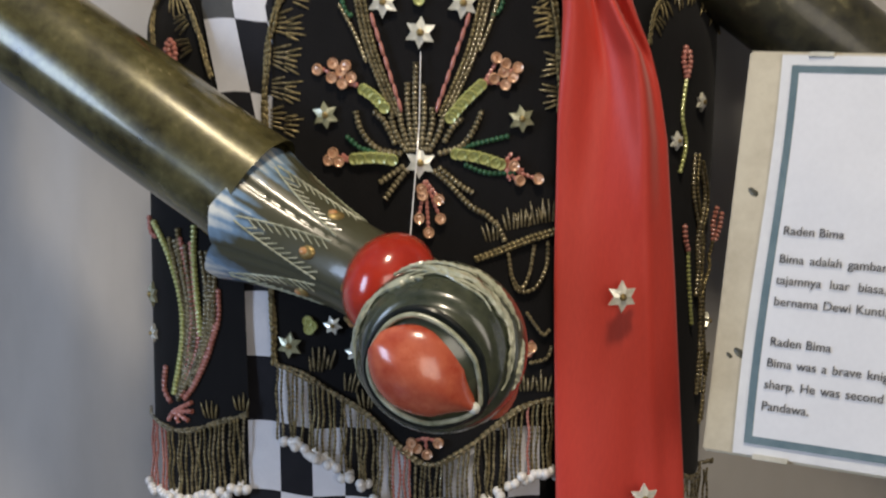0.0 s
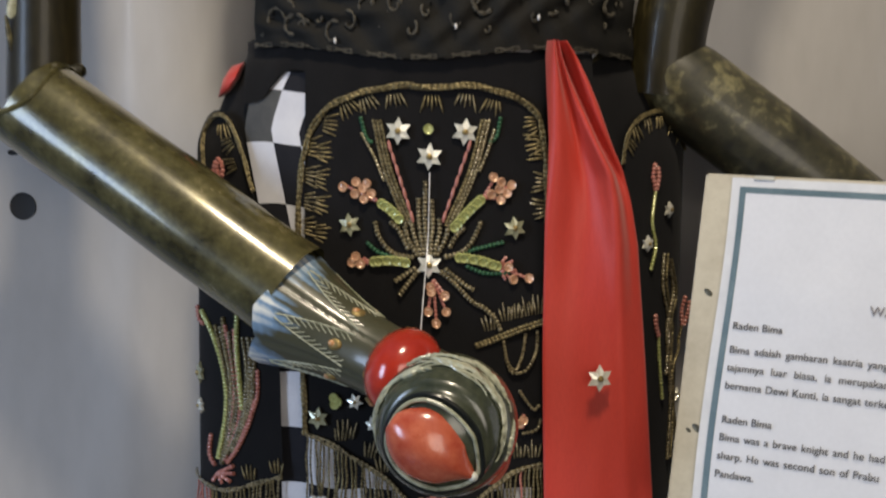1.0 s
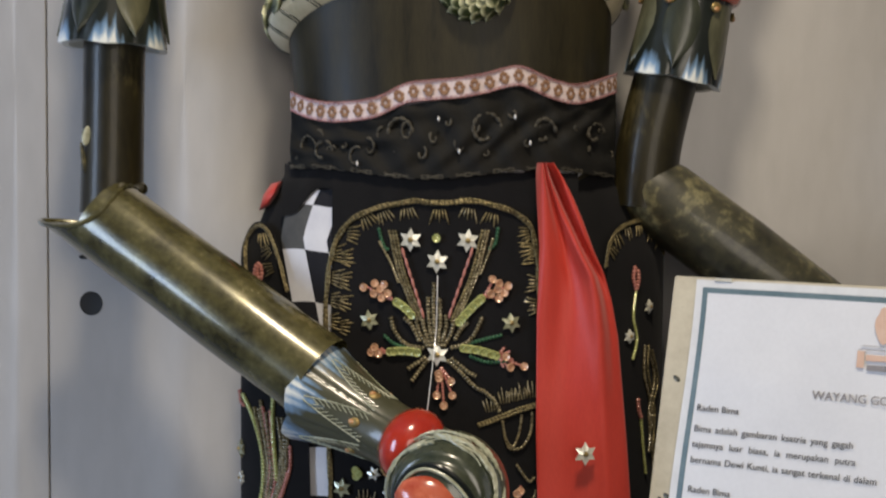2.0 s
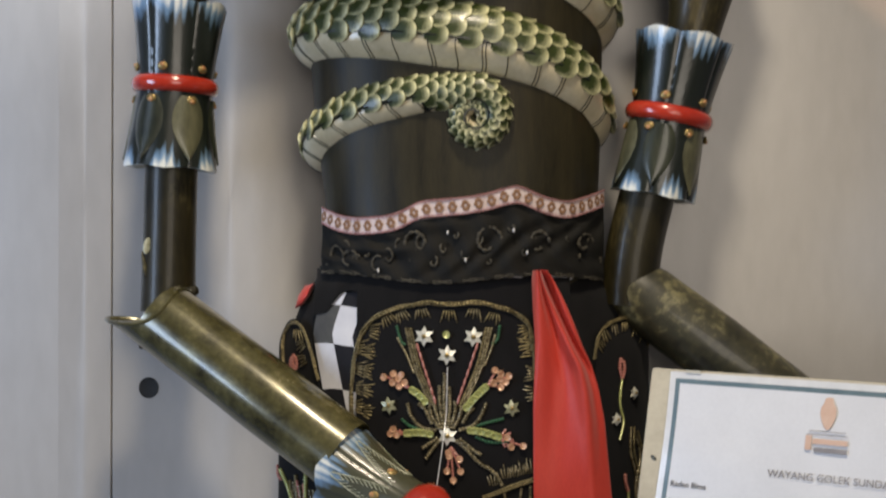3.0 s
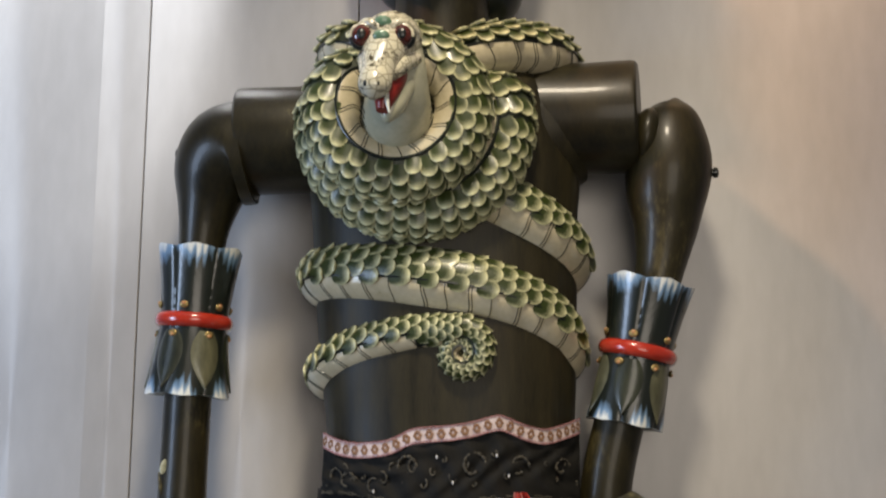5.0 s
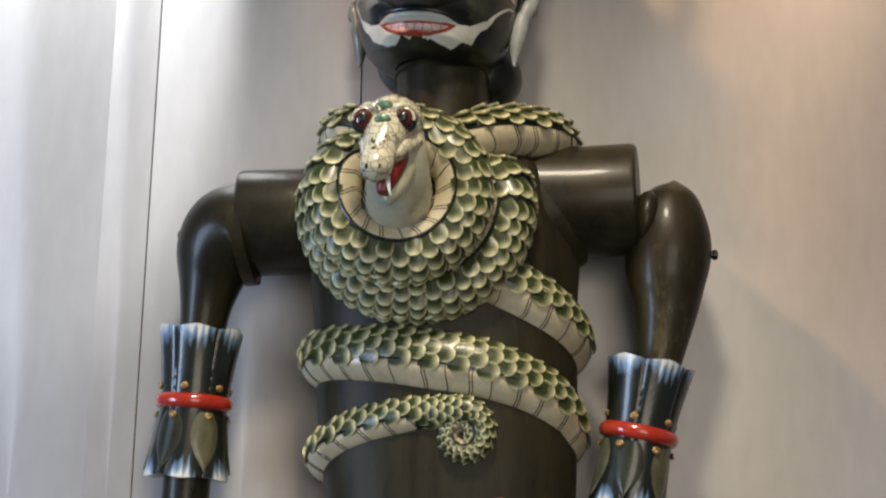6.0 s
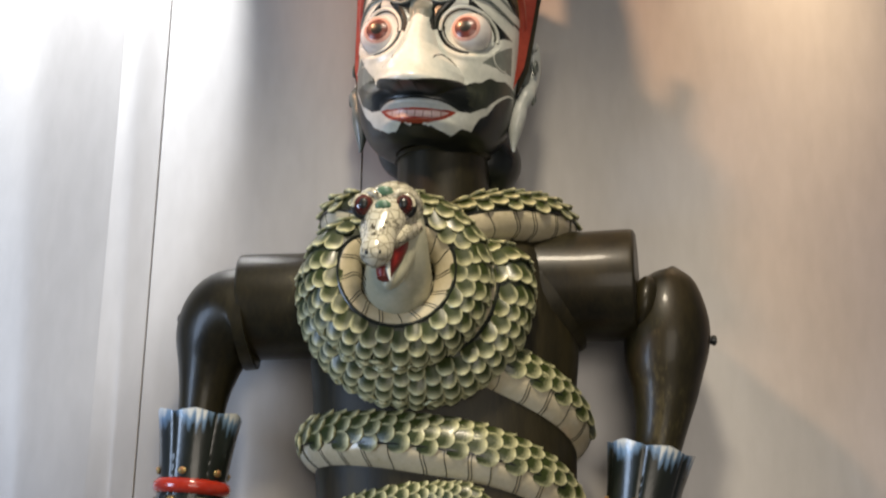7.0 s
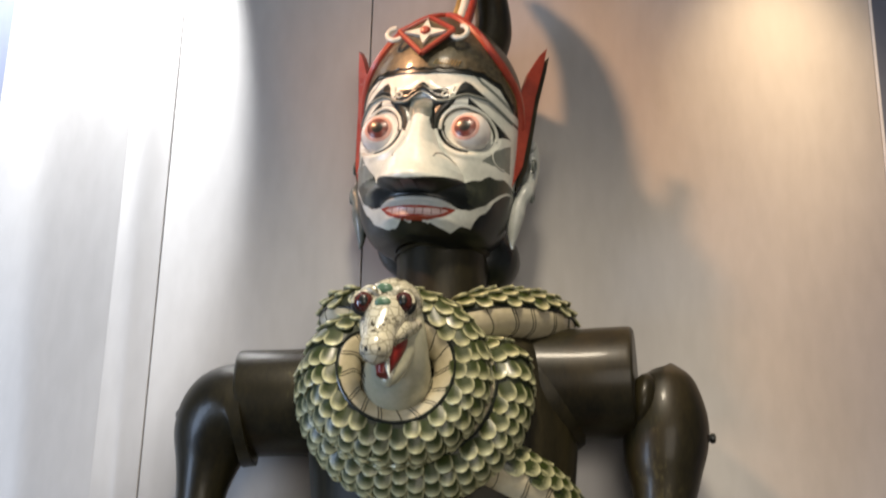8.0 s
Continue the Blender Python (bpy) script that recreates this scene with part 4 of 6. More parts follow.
for sx, top in ((1, 1.03), (-1, 1.06)):
    m = turn_head @ pose(sx * 0.0965, -0.014, 2.090, 0, 0, 0) @ Matrix.Rotation(radians(sx * 32), 4, "Z")
    pts = [(sx * x, z * top) for x, z in leaf_out]
    if sx < 0:
        pts.reverse()
    fig.add(slab(pts, 0.008), s_(M_redwood), 0, m)
    fig.add(slab([(x * 0.9 + 0.003 * sx, z * 0.96) for x, z in pts], 0.010), s_(M_lacquer), 0, m @ pose(sx * 0.006, 0.006, 0))
    ex = sx * 0.1030
    # ear: outer rim, inner curl, lobe and a hanging leaf
    fig.add(limb([tuple(turn_head @ Vector((ex + sx * 0.006, y, z))) + (r,) for y, z, r in ((0.016, 2.152, 0.004), (0.022, 2.160, 0.0075), (0.030, 2.152, 0.0095), (0.034, 2.132, 0.0100), (0.028, 2.112, 0.0090), (0.018, 2.100, 0.0085))], 20), s_(M_offwhite))
    fig.add(ball((ex, 0.018, 2.128), (0.007, 0.013, 0.024), 18, 12), s_(M_greygreen), 0, turn_head)
    fig.add(limb([tuple(turn_head @ Vector((ex + sx * d_, y, z))) + (r,) for d_, y, z, r in ((0.006, 0.020, 2.106, 0.0070), (0.005, 0.014, 2.094, 0.0100), (0.000, 0.010, 2.080, 0.0085), (-0.003, 0.010, 2.066, 0.0100), (-0.006, 0.012, 2.048, 0.0085), (-0.007, 0.014, 2.030, 0.0040), (-0.006, 0.014, 2.022, 0.0015))], 18), s_(M_offwhite if sx > 0 else M_greygreen))
    for i in range(2):
        sp = [turn_head @ Vector((ex + sx * 0.0125, 0.018 + (0.009 - 0.001 * q) * math.cos(q), 2.130 - i * 0.040 + (0.011 - 0.0011 * q) * math.sin(q))) for q in np.linspace(0, 7.5, 26)]
        fig.add(tube(sp, 0.0020, 8), s_(M_greygreen))
fig.add(ball((0.040, 0.055, 2.020), (0.058, 0.050, 0.048), 28, 16), s_(M_black), 0, turn_head)
fig.add(ball((-0.030, 0.060, 2.040), (0.058, 0.045, 0.045), 28, 16), s_(M_black), 0, turn_head)
figure = part("carved_puppet", fig, BODY, sharp=35)
tagged(figure, "carved wooden puppet, white painted face and dark olive limbs", "puppet")

plinth = part("plinth", Shape().add(box(-0.30, 0.32, -0.14, 0.176, 0, 0.70, 0.006)), M_plinth)
tagged(plinth, "low dark laminate display plinth under the puppet", "plinth")

# ---- carved snake, one mesh ----
SNAKE = [M_snakebody, M_belly, M_scale, M_throat, M_snout, M_mouth, M_black, M_snakeeye, M_white, M_green, M_crown]
serpent = thing("carved_snake", "carved wooden snake, green and cream scales, coiled round the puppet", "snake figure")
head_ = Shape()
marks_ = Shape()
scale_poses = []
rng = random.Random(5)


def scale_piece(length, width, lift):
    """A rounded shield, root at the origin, point along x, raised at the rim."""
    vs, val = [], []
    n = 6
    steps = (0.0, 0.3, 0.5, 0.7, 0.84, 0.94, 1.0)
    for s in steps:
        half = width / 2 * (0.80 + 0.20 * min(1, s / 0.4) if s < 0.5 else math.sqrt(max(0.02, 1 - ((s - 0.5) / 0.515) ** 2)))
        for j in range(n + 1):
            e = j / n * 2 - 1
            vs.append((s * length, e * half, lift * s + 0.0020 * (1 - e * e) * (1 - 0.4 * s)))
            val.append(min(1.0, max(0.02, 0.95 * max(s ** 3.4, (abs(e) * half / (width / 2)) ** 3 * (0.35 + 0.65 * s)))))
    fs = []
    m = n + 1
    for i in range(len(steps) - 1):
        fs += [(i * m + j, (i + 1) * m + j, (i + 1) * m + j + 1, i * m + j + 1) for j in range(n)]
    # skirt of the rim down to the skin
    edge = [i * m for i in range(len(steps))] + [(len(steps) - 1) * m + j for j in range(1, n + 1)] + [i * m + n for i in reversed(range(len(steps) - 1))]
    o = len(vs)
    for k in edge:
        x, y, z = vs[k]
        vs.append((x * 0.97, y * 0.96, -0.002))
        val.append(0.05)
    for a in range(len(edge) - 1):
        fs.append((edge[a], o + a, o + a + 1, edge[a + 1]))
    return vs, fs, val


def inside_trunk(p):
    return ((p.x) / 0.147) ** 2 + ((p.y - AX) / 0.092) ** 2 < 1 and 1.44 < p.z < 1.90


def snake_run(name, rows, belly, arc=62, size=0.0185, tip=None, step=0.70, across=0.86):
    """Body along rows of x, y, z, r; belly(i, p, t) gives the way the belly faces; arc is the belly's half width in degrees; tip(p) turns the scales' points."""
    pts = [Vector(q[:3]) for q in rows]
    rad = [float(q[3]) for q in rows]
    seg = 36
    frames, length = [], [0.0]
    for i, p in enumerate(pts):
        t = (pts[min(i + 1, len(pts) - 1)] - pts[max(i - 1, 0)]).normalized()
        b = Vector(belly(i, p, t))
        b = (b - t * b.dot(t)).normalized()
        frames.append((p, t, -b, t.cross(-b)))
        if i:
            length.append(length[-1] + (p - pts[i - 1]).length)
    out, col = [], []
    for (p, t, u, w), r in zip(frames, rad):
        out.append([p + (u * math.cos(q) + w * math.sin(q)) * (r * (1.0 if abs(math.degrees(q) - 180) < arc else 0.94)) for q in (2 * math.pi * j / seg for j in range(seg))])
    for i in range(len(out) - 1):
        col += [1 if abs(360 * (j + 0.5) / seg - 180) < arc else 0 for j in range(seg)]
    run = Shape().add(rings(out, True, True), col + [0, 0])
    part(name, run, SNAKE, serpent, "cream belly and dark green skin", sharp=50)

    def at_length(s):
        i = min(len(length) - 2, max(0, int(np.searchsorted(length, s)) - 1))
        k = (s - length[i]) / max(1e-6, length[i + 1] - length[i])
        a, b = frames[i], frames[i + 1]
        return [(x + (y - x) * k) for x, y in zip(a, b)] + [rad[i] + (rad[i + 1] - rad[i]) * k]

    s, odd = 0.0, 0
    while s < length[-1]:
        p, t, u, w, r = at_length(s)
        t, u, w = t.normalized(), u.normalized(), w.normalized()
        span = 2 * (180 - arc) + 8
        wide = max(0.006, size * min(1.0, r / 0.027))
        count = max(3, round(math.radians(span) * r / (wide * across)))
        for j in range(count):
            q = math.radians(-span / 2 + span * (j + (0.5 if odd else 0.0) + 0.25) / count)
            o = u * math.cos(q) + w * math.sin(q)
            root = p + o * (r * 0.955)
            if inside_trunk(root + o * 0.002):
                continue
            d_ = t if tip is None else tip(root, t)
            d_ = (d_ - o * o.dot(d_)).normalized()
            if tip is not None:
                v_ = root + d_ * wide * 0.75 - p
                v_ = (v_ - t * t.dot(v_)).normalized()
                if v_.dot(u) < math.cos(math.radians(180 - arc)):
                    continue
            k = 1 + rng.uniform(-0.06, 0.06)
            m = Matrix((d_, o.cross(d_), o)).transposed().to_4x4()
            m.translation = root - d_ * (0 if tip is None else wide * 0.12)
            scale_poses.append(m @ pose(0, 0, 0, 0, rng.uniform(-1, 1), rng.uniform(-5, 5)) @ Matrix.Diagonal((wide * 1.20 * k / 0.02, wide * 1.08 * k / 0.02, min(1.15, wide / 0.019), 1)))
        s += wide * step
        odd = 1 - odd
    # seam lines along the belly's edges, and painted pairs of lines across it
    for sgn in (-1, 1):
        q = math.radians(180 + sgn * arc)
        marks_.add(tube([p + (u * math.cos(q) + w * math.sin(q)) * (r * 1.0) for (p, t, u, w), r in zip(frames, rad)], 0.0015, 6, False), 6)
    s = 0.015
    while s < length[-1]:
        p, t, u, w, r = at_length(s)
        for ds in ((0, 0.0034) if rng.random() < 0.75 else (0,)):
            marks_.add(tube([p + t.normalized() * (ds + 0.003 * math.cos(q * 4)) + (u * math.cos(q) + w * math.sin(q)) * (r * 1.003) for q in np.linspace(math.radians(180 - arc), math.radians(180 + arc), 12)], 0.00055, 5, False), 6)
        s += rng.uniform(0.022, 0.031)


def hang(p, t):
    """Scales of the loops point downwards and a little outwards."""
    return Vector(((p.x + 0.055) * 4.5, -0.1, -1)) + t * 0.15


# windings round the waist, ending in the tail
def trunk_at(deg, z, off):
    q = math.radians(deg)
    k = np.interp(z, [1.5, 1.56, 1.64, 1.72, 1.79], [0.139, 0.144, 0.148, 0.151, 0.156])
    return ((k + off) * math.sin(q), AX - (k * 0.645 + off) * math.cos(q))


keys = [(20, 1.748, 0.033), (45, 1.722, 0.034), (70, 1.698, 0.034), (90, 1.683, 0.034), (135, 1.668, 0.035), (180, 1.662, 0.035), (225, 1.658, 0.036), (270, 1.6620, 0.034),
        (300, 1.6640, 0.035), (330, 1.6605, 0.0350), (350, 1.6555, 0.0355), (375, 1.6465, 0.0355), (400, 1.629, 0.035), (425, 1.604, 0.034), (450, 1.579, 0.032),
        (540, 1.550, 0.027), (600, 1.546, 0.0245), (630, 1.5515, 0.0240), (655, 1.5655, 0.0235), (680, 1.582, 0.0225), (700, 1.592, 0.021), (711, 1.5965, 0.019)]
rows = []
for d_, z, r in smooth_path(keys, 8):
    x, y = trunk_at(d_, z, -0.017 * r / 0.036)
    rows.append((x + 0.002, y, z + 0.0025, r))
tail_c = (0.0240, 1.5770)
for i in range(1, 40):
    f = i / 39
    a = math.radians(128 - 520 * f)
    R = 0.0225 * (1 - f) + 0.0040
    rows.append((tail_c[0] + R * math.cos(a), 0.0010 - 0.004 * f, tail_c[1] + R * math.sin(a), 0.0165 - 0.0110 * f))
n_wind = len(rows) - 39


def belly_wind(i, p, t):
    if i >= n_wind - 2:
        return Vector((tail_c[0] - p.x, -0.004, tail_c[1] - p.z)) + Vector((0, 0.0, -0.004))
    o = Vector((p.x, (p.y - AX) * 1.6, 0)).normalized()
    return Vector((0, 0, -0.80)) + o * 0.50


snake_run("winding", rows, belly_wind, 50, 0.0200)

# two nested loops on the chest
rows = []
for i in range(150):
    f = -8 + i * 5.05
    k = ease(f, 250, 400)
    R = 0.0700 + 0.0265 * k
    cx, cz = -0.0450 + 0.0165 * k, 1.8330 - 0.0060 * k
    q = math.radians(f)
    lift = -0.040 + 0.036 * k + 0.028 * max(0, math.cos(q)) * k
    rows.append((cx + R * math.sin(q) * (1 + 0.02 * k), lift, cz + R * math.cos(q) * (1.0 - (0.10 + 0.44 * k) * ease(math.cos(q), -0.15, 0.75)), 0.0310 + 0.0015 * k))


def belly_loop(i, p, t):
    return Vector((-0.040 - p.x, 0, 1.830 - p.z)).normalized() * 0.90 + Vector((0, -0.55, 0))


snake_run("chest_loop", rows, belly_loop, 45, 0.0182, hang, 0.86, 0.74)

# loop behind the neck over both shoulders
rows = smooth_path([(-0.060, 0.012, 1.902, 0.029), (-0.100, 0.030, 1.919, 0.0295), (-0.118, 0.075, 1.923, 0.030), (-0.105, 0.125, 1.922, 0.030), (-0.05, 0.158, 1.922, 0.030), (0.02, 0.165, 1.922, 0.030),
                    (0.09, 0.145, 1.922, 0.030), (0.124, 0.100, 1.922, 0.030), (0.110, 0.055, 1.922, 0.030), (0.072, 0.026, 1.918, 0.030), (0.030, 0.004, 1.905, 0.029), (-0.002, -0.008, 1.886, 0.026), (-0.016, -0.008, 1.868, 0.020)], 7)
rows.reverse()


def belly_neck(i, p, t):
    o = Vector((p.x, p.y - AX, 0)).normalized()
    return o * 0.75 + Vector((0, 0, -0.62))


snake_run("neck_loop", rows, belly_neck, 46, 0.0182, hang, 0.86, 0.74)

# throat and head
head_.add(limb([(-0.045, 0.0, 1.815, 0.040), (-0.045, -0.040, 1.818, 0.0385), (-0.043, -0.070, 1.833, 0.0345), (-0.042, -0.088, 1.858, 0.030), (-0.044, -0.092, 1.882, 0.027)], 30), 3)
for i in range(4):
    f = i / 3
    head_.add(tube([Vector((-0.045 + (0.0385 - 0.003 * f) * math.cos(q), -0.052 - 0.016 * f - 0.004, 1.822 + 0.012 * f + (0.0370 - 0.003 * f) * math.sin(q))) for q in np.linspace(math.pi * 1.02, math.pi * 1.98, 16)], 0.0006, 5), 6)
head_.add(limb([(-0.0450, -0.070, 1.8900, 0.018), (-0.0465, -0.082, 1.8900, 0.0295), (-0.0490, -0.102, 1.8850, 0.0310), (-0.0540, -0.122, 1.8660, 0.0225), (-0.0575, -0.136, 1.8450, 0.0170),
                (-0.0600, -0.146, 1.8280, 0.0165), (-0.0605, -0.149, 1.8190, 0.0125), (-0.0605, -0.150, 1.8130, 0.004)], 30), 4)
head_.add(limb([(-0.0360, -0.080, 1.8640, 0.0200), (-0.0380, -0.100, 1.8420, 0.0165), (-0.0430, -0.112, 1.8190, 0.0130), (-0.0480, -0.118, 1.8040, 0.0085), (-0.0490, -0.119, 1.7970, 0.003)], 24), 3)
head_.add(limb([(-0.0420, -0.092, 1.8600, 0.0170), (-0.0450, -0.115, 1.8400, 0.0140), (-0.0510, -0.127, 1.8200, 0.0110), (-0.0535, -0.131, 1.8055, 0.0062)], 20), 5)
head_.add(limb([(-0.0490, -0.136, 1.828, 0.0026), (-0.0475, -0.143, 1.812, 0.0023), (-0.0450, -0.146, 1.800, 0.0008)], 8), 8)
for ex, nx in ((-0.0735, -1), (-0.0370, 1)):
    head_.add(ball((ex + 0.002 * nx, -0.1270, 1.8840), (0.0112, 0.0092, 0.0118), 20, 12), 7)
    head_.add(ball((ex + 0.002 * nx, -0.1345, 1.8840), (0.0050, 0.0025, 0.0060), 12, 8), 6)
    head_.add(ball((ex + 0.002 * nx, -0.1225, 1.8840), (0.0140, 0.0080, 0.0142), 20, 12), 6)
    ring = [Vector((ex + 0.002 * nx + 0.0102 * math.cos(q), -0.1270 - 0.002, 1.8840 + 0.0104 * math.sin(q))) for q in np.linspace(-0.2, math.pi + 0.2, 18)]
    head_.add(tube(ring, 0.0026, 8), 4)
    head_.add(tube([p + Vector((0, -0.0012, -0.0195 + 0.0)) for p in reversed([Vector((q.x, q.y, 2 * 1.8830 - q.z + 0.0195)) for q in ring])], 0.0008, 6), 6)
    head_.add(ball((-0.0615 + 0.0062 * nx, -0.1600, 1.8260), (0.0022, 0.0018, 0.0032), 10, 6), 6)
    head_.add(tube([(-0.0480 + 0.018 * nx, -0.108, 1.858), (-0.0540 + 0.016 * nx, -0.126, 1.848), (-0.0600 + 0.012 * nx, -0.142, 1.832)], 0.0010, 6), 6)
for nx in (-1, 1):
    head_.add(limb([(-0.0520 + 0.006 * nx, -0.131, 1.8900, 0.004), (-0.0530 + 0.016 * nx, -0.128, 1.8975, 0.0052), (-0.0520 + 0.028 * nx, -0.116, 1.8935, 0.0045), (-0.0500 + 0.031 * nx, -0.104, 1.884, 0.003)], 12), 4)
    head_.add(limb([(-0.0490 + 0.024 * nx, -0.100, 1.868, 0.010), (-0.0520 + 0.018 * nx, -0.118, 1.858, 0.010), (-0.0570 + 0.011 * nx, -0.134, 1.842, 0.008)], 14), 4)
    for k in range(5):
        head_.add(tube([(-0.0500 + (0.030 - 0.002 * k) * nx, -0.098 - 0.006 * k, 1.880 - 0.007 * k), (-0.0520 + (0.028 - 0.002 * k) * nx, -0.108 - 0.006 * k, 1.872 - 0.007 * k), (-0.0540 + (0.024 - 0.002 * k) * nx, -0.116 - 0.006 * k, 1.869 - 0.007 * k)], 0.0006, 5), 6)
    head_.add(limb([(-0.0460 + 0.008 * nx, -0.118, 1.846, 0.0016), (-0.0470 + 0.008 * nx, -0.124, 1.832, 0.0018), (-0.0480 + 0.007 * nx, -0.126, 1.824, 0.0005)], 8), 8)
head_.add(limb([(-0.0535, -0.136, 1.878, 0.004), (-0.0570, -0.1440, 1.858, 0.0048), (-0.0605, -0.1520, 1.838, 0.0050)], 12), 8)
head_.add(ball((-0.0545, -0.1300, 1.8960), (0.0095, 0.004, 0.0080), 16, 10, pose(0, 0, 0, 30)), 10)
head_.add(ball((-0.0550, -0.1390, 1.8800), (0.0085, 0.0035, 0.0060), 16, 10, pose(0, 0, 0, 20)), 10)
for i in range(9):
    q = math.radians(-80 + i * 20)
    sv, sf, sa = scale_piece(0.016, 0.0135, 0.003)
    o = Vector((math.sin(q) * 0.85, -0.35, math.cos(q) * 0.8 + 0.15)).normalized()
    t = (Vector((0, 0.9, 0.1)) - o * o.dot(Vector((0, 0.9, 0.1)))).normalized()
    m = Matrix((t, o.cross(t), o)).transposed().to_4x4()
    m.translation = Vector((-0.0480, -0.098, 1.8860)) + o * 0.0265
    head_.add((sv, sf), 2, sa, m)
tagged(part("painted_line_rest", marks_, SNAKE, serpent, "thin black painted lines", sharp=50), kind="stuff")
part("head", head_, SNAKE, serpent, "speckled cream head with red open mouth", sharp=50)
sv, sf, sa = scale_piece(0.02, 0.02, 0.0020)
ME_scale = Shape().add((sv, sf), 0, sa).mesh("scale", [M_scale], True, 50)
front = [m for m in scale_poses if m.translation.y < 0.0 and m.translation.z > 1.60]
front.sort(key=lambda m: m.translation.y)
single = front[:300]
chosen = set(id(m) for m in single)
for m in single:
    ob = part("scale", ME_scale, [], serpent)
    ob.matrix_basis = m
rest = Shape()
for m in scale_poses:
    if id(m) not in chosen:
        rest.add((sv, sf), 0, sa, m)
tagged(part("scale_rest", rest, [M_scale], serpent, "green and cream carved scales", sharp=50), kind="stuff")

# ---- clothing ----
def skirt_half(z):
    return 0.151 + 0.034 * min(1, max(0, (1.42 - z) / 0.07)) ** 0.6


def on_skirt(x, z, off=0.0):
    """The place on the skirt's round front, off metres proud of it."""
    a = skirt_half(z) + off
    k = max(-0.999, min(0.999, (x - 0.012) / a))
    return Vector((x, 0.1 - (0.1 + off) * math.sqrt(1 - k * k), z))


def on_waist(x, z, off=0.0):
    k = max(-0.999, min(0.999, (x - 0.010) / (0.146 + off)))
    return Vector((x, 0.095 - (0.096 + off) * math.sqrt(1 - k * k), z))


def seat(x, z, off, spin=0.0, where=on_skirt):
    """A pose on the cloth: local z points out of it, local y up."""
    p = where(x, z, off)
    e = 0.002
    n = (where(x + e, z, off) - p).cross(where(x, z + e, off) - p).normalized()
    if n.y > 0:
        n = -n
    up = Vector((0, 0, 1))
    rgt = up.cross(n).normalized()
    up = n.cross(rgt)
    m = Matrix((rgt, up, n)).transposed().to_4x4()
    m.translation = p
    return m @ pose(0, 0, 0, 0, 0, spin)


def put(name, me, m, parent, label=""):
    ob = part(name, me, [], parent, label)
    ob.matrix_basis = m
    return ob


def sheet(columns, rows, place, thick=0.0016):
    """A thin cloth: place(s, t) for s across and t down, both 0 to 1; closed behind."""
    out = []
    for i in range(rows + 1):
        f = [place(j / columns, i / rows) for j in range(columns + 1)]
        out.append(f + [p + Vector((0, thick, 0)) for p in reversed(f)])
    return rings(out)


jit = random.Random(11)

# wrapped black skirt
skirt = thing("puppet_skirt", "long black velvet skirt wrapped round the puppet", "skirt")
rows = []
for i in range(30):
    z = 1.432 - 0.732 * (i / 29) ** 1.3
    a = skirt_half(z) - 0.004
    rows.append([(0.012 + a * math.cos(q) * (1 + 0.004 * math.sin(9 * q)), 0.098 + (0.0905 if z < 1.41 else 0.086) * math.sin(q) * (1 if math.sin(q) < 0 else 0.84), z) for q in (2 * math.pi * j / 90 for j in range(90))])
part("cloth", Shape().add(rings(rows)), M_velvet, skirt)

# chequered under-cloth
check = thing("chequered_cloth", "black and white chequered cotton cloth under the velvet panels", "cloth")
left_edge = [(-0.1396, 1.3969), (-0.1326, 1.3568), (-0.1237, 1.3139), (-0.1136, 1.2657), (-0.1085, 1.1952), (-0.1064, 1.1079), (-0.1054, 1.0594)]
row_z = [(-0.1192, 1.4343)[1], (-0.118, 1.3943)[1], (-0.1177, 1.3568)[1], (-0.1182, 1.3124)[1], (-0.1187, 1.2707)[1], (-0.1192, 1.23)[1], (-0.1123, 1.1894)[1], (-0.109, 1.148)[1], (-0.1057, 1.1061)[1], (-0.1062, 1.0612)[1], 0.985, 0.94, 0.90]


def edge_x(z):
    zs_ = [p[1] for p in left_edge][::-1]
    return float(np.interp(z, zs_, [p[0] for p in left_edge][::-1]))


grid, slots_ = [], []
NR, NCOL = len(row_z) - 1, 9
for r in range(NR * 4 + 1):
    k = min(NR - 1, r // 4)
    z = row_z[k] + (row_z[k + 1] - row_z[k]) * (r - 4 * k) / 4
    pinch = 0.015 * max(0, (z - 1.368) / 0.04)
    grid.append([on_skirt(min(edge_x(z) + 0.0205 * j / 4 + pinch * (1 + 0.3 * j / 4), 0.14), z + 0.0012 * math.sin(j * 0.6), -0.0012 + 0.0010 * math.sin(z * 60 + j * 0.4)) for j in range(NCOL * 4 + 1)])
for r in range(NR * 4):
    for j in range(NCOL * 4):
        rr, cc = r // 4, j // 4
        slots_.append(1 if (rr + cc) % 2 == 0 else (2 if rr < 2 and cc == 0 else 0))
sh_ = Shape().add(rings(grid, False, False), slots_)
part("woven_cloth", sh_, [M_checkblack, M_checkwhite, M_checkgrey], check)
# black fold tucked over the top of the chequered cloth
fold_low = [(-0.1348, 1.3844), (-0.1222, 1.3874), (-0.1139, 1.3973), (-0.1057, 1.4071), (-0.0965, 1.4099), (-0.0873, 1.4082)]
fold_line = smooth_path(fold_low, 8)
fold_top = (-0.1092, 1.4301)[1]


def tuck_place(s, t):
    x = fold_low[0][0] + (fold_low[-1][0] - fold_low[0][0]) * s
    low = float(np.interp(x, [float(p[0]) for p in fold_line], [float(p[1]) for p in fold_line]))
    return on_skirt(x, fold_top + (low - fold_top) * t, 0.0012 + 0.0014 * math.sin(math.pi * t) + 0.0006 * math.sin(11 * s + 3 * t))


part("tucked_fold", Shape().add(sheet(40, 16, tuck_place, 0.002)), M_velvet, check, "plain black velvet fold", sharp=80)


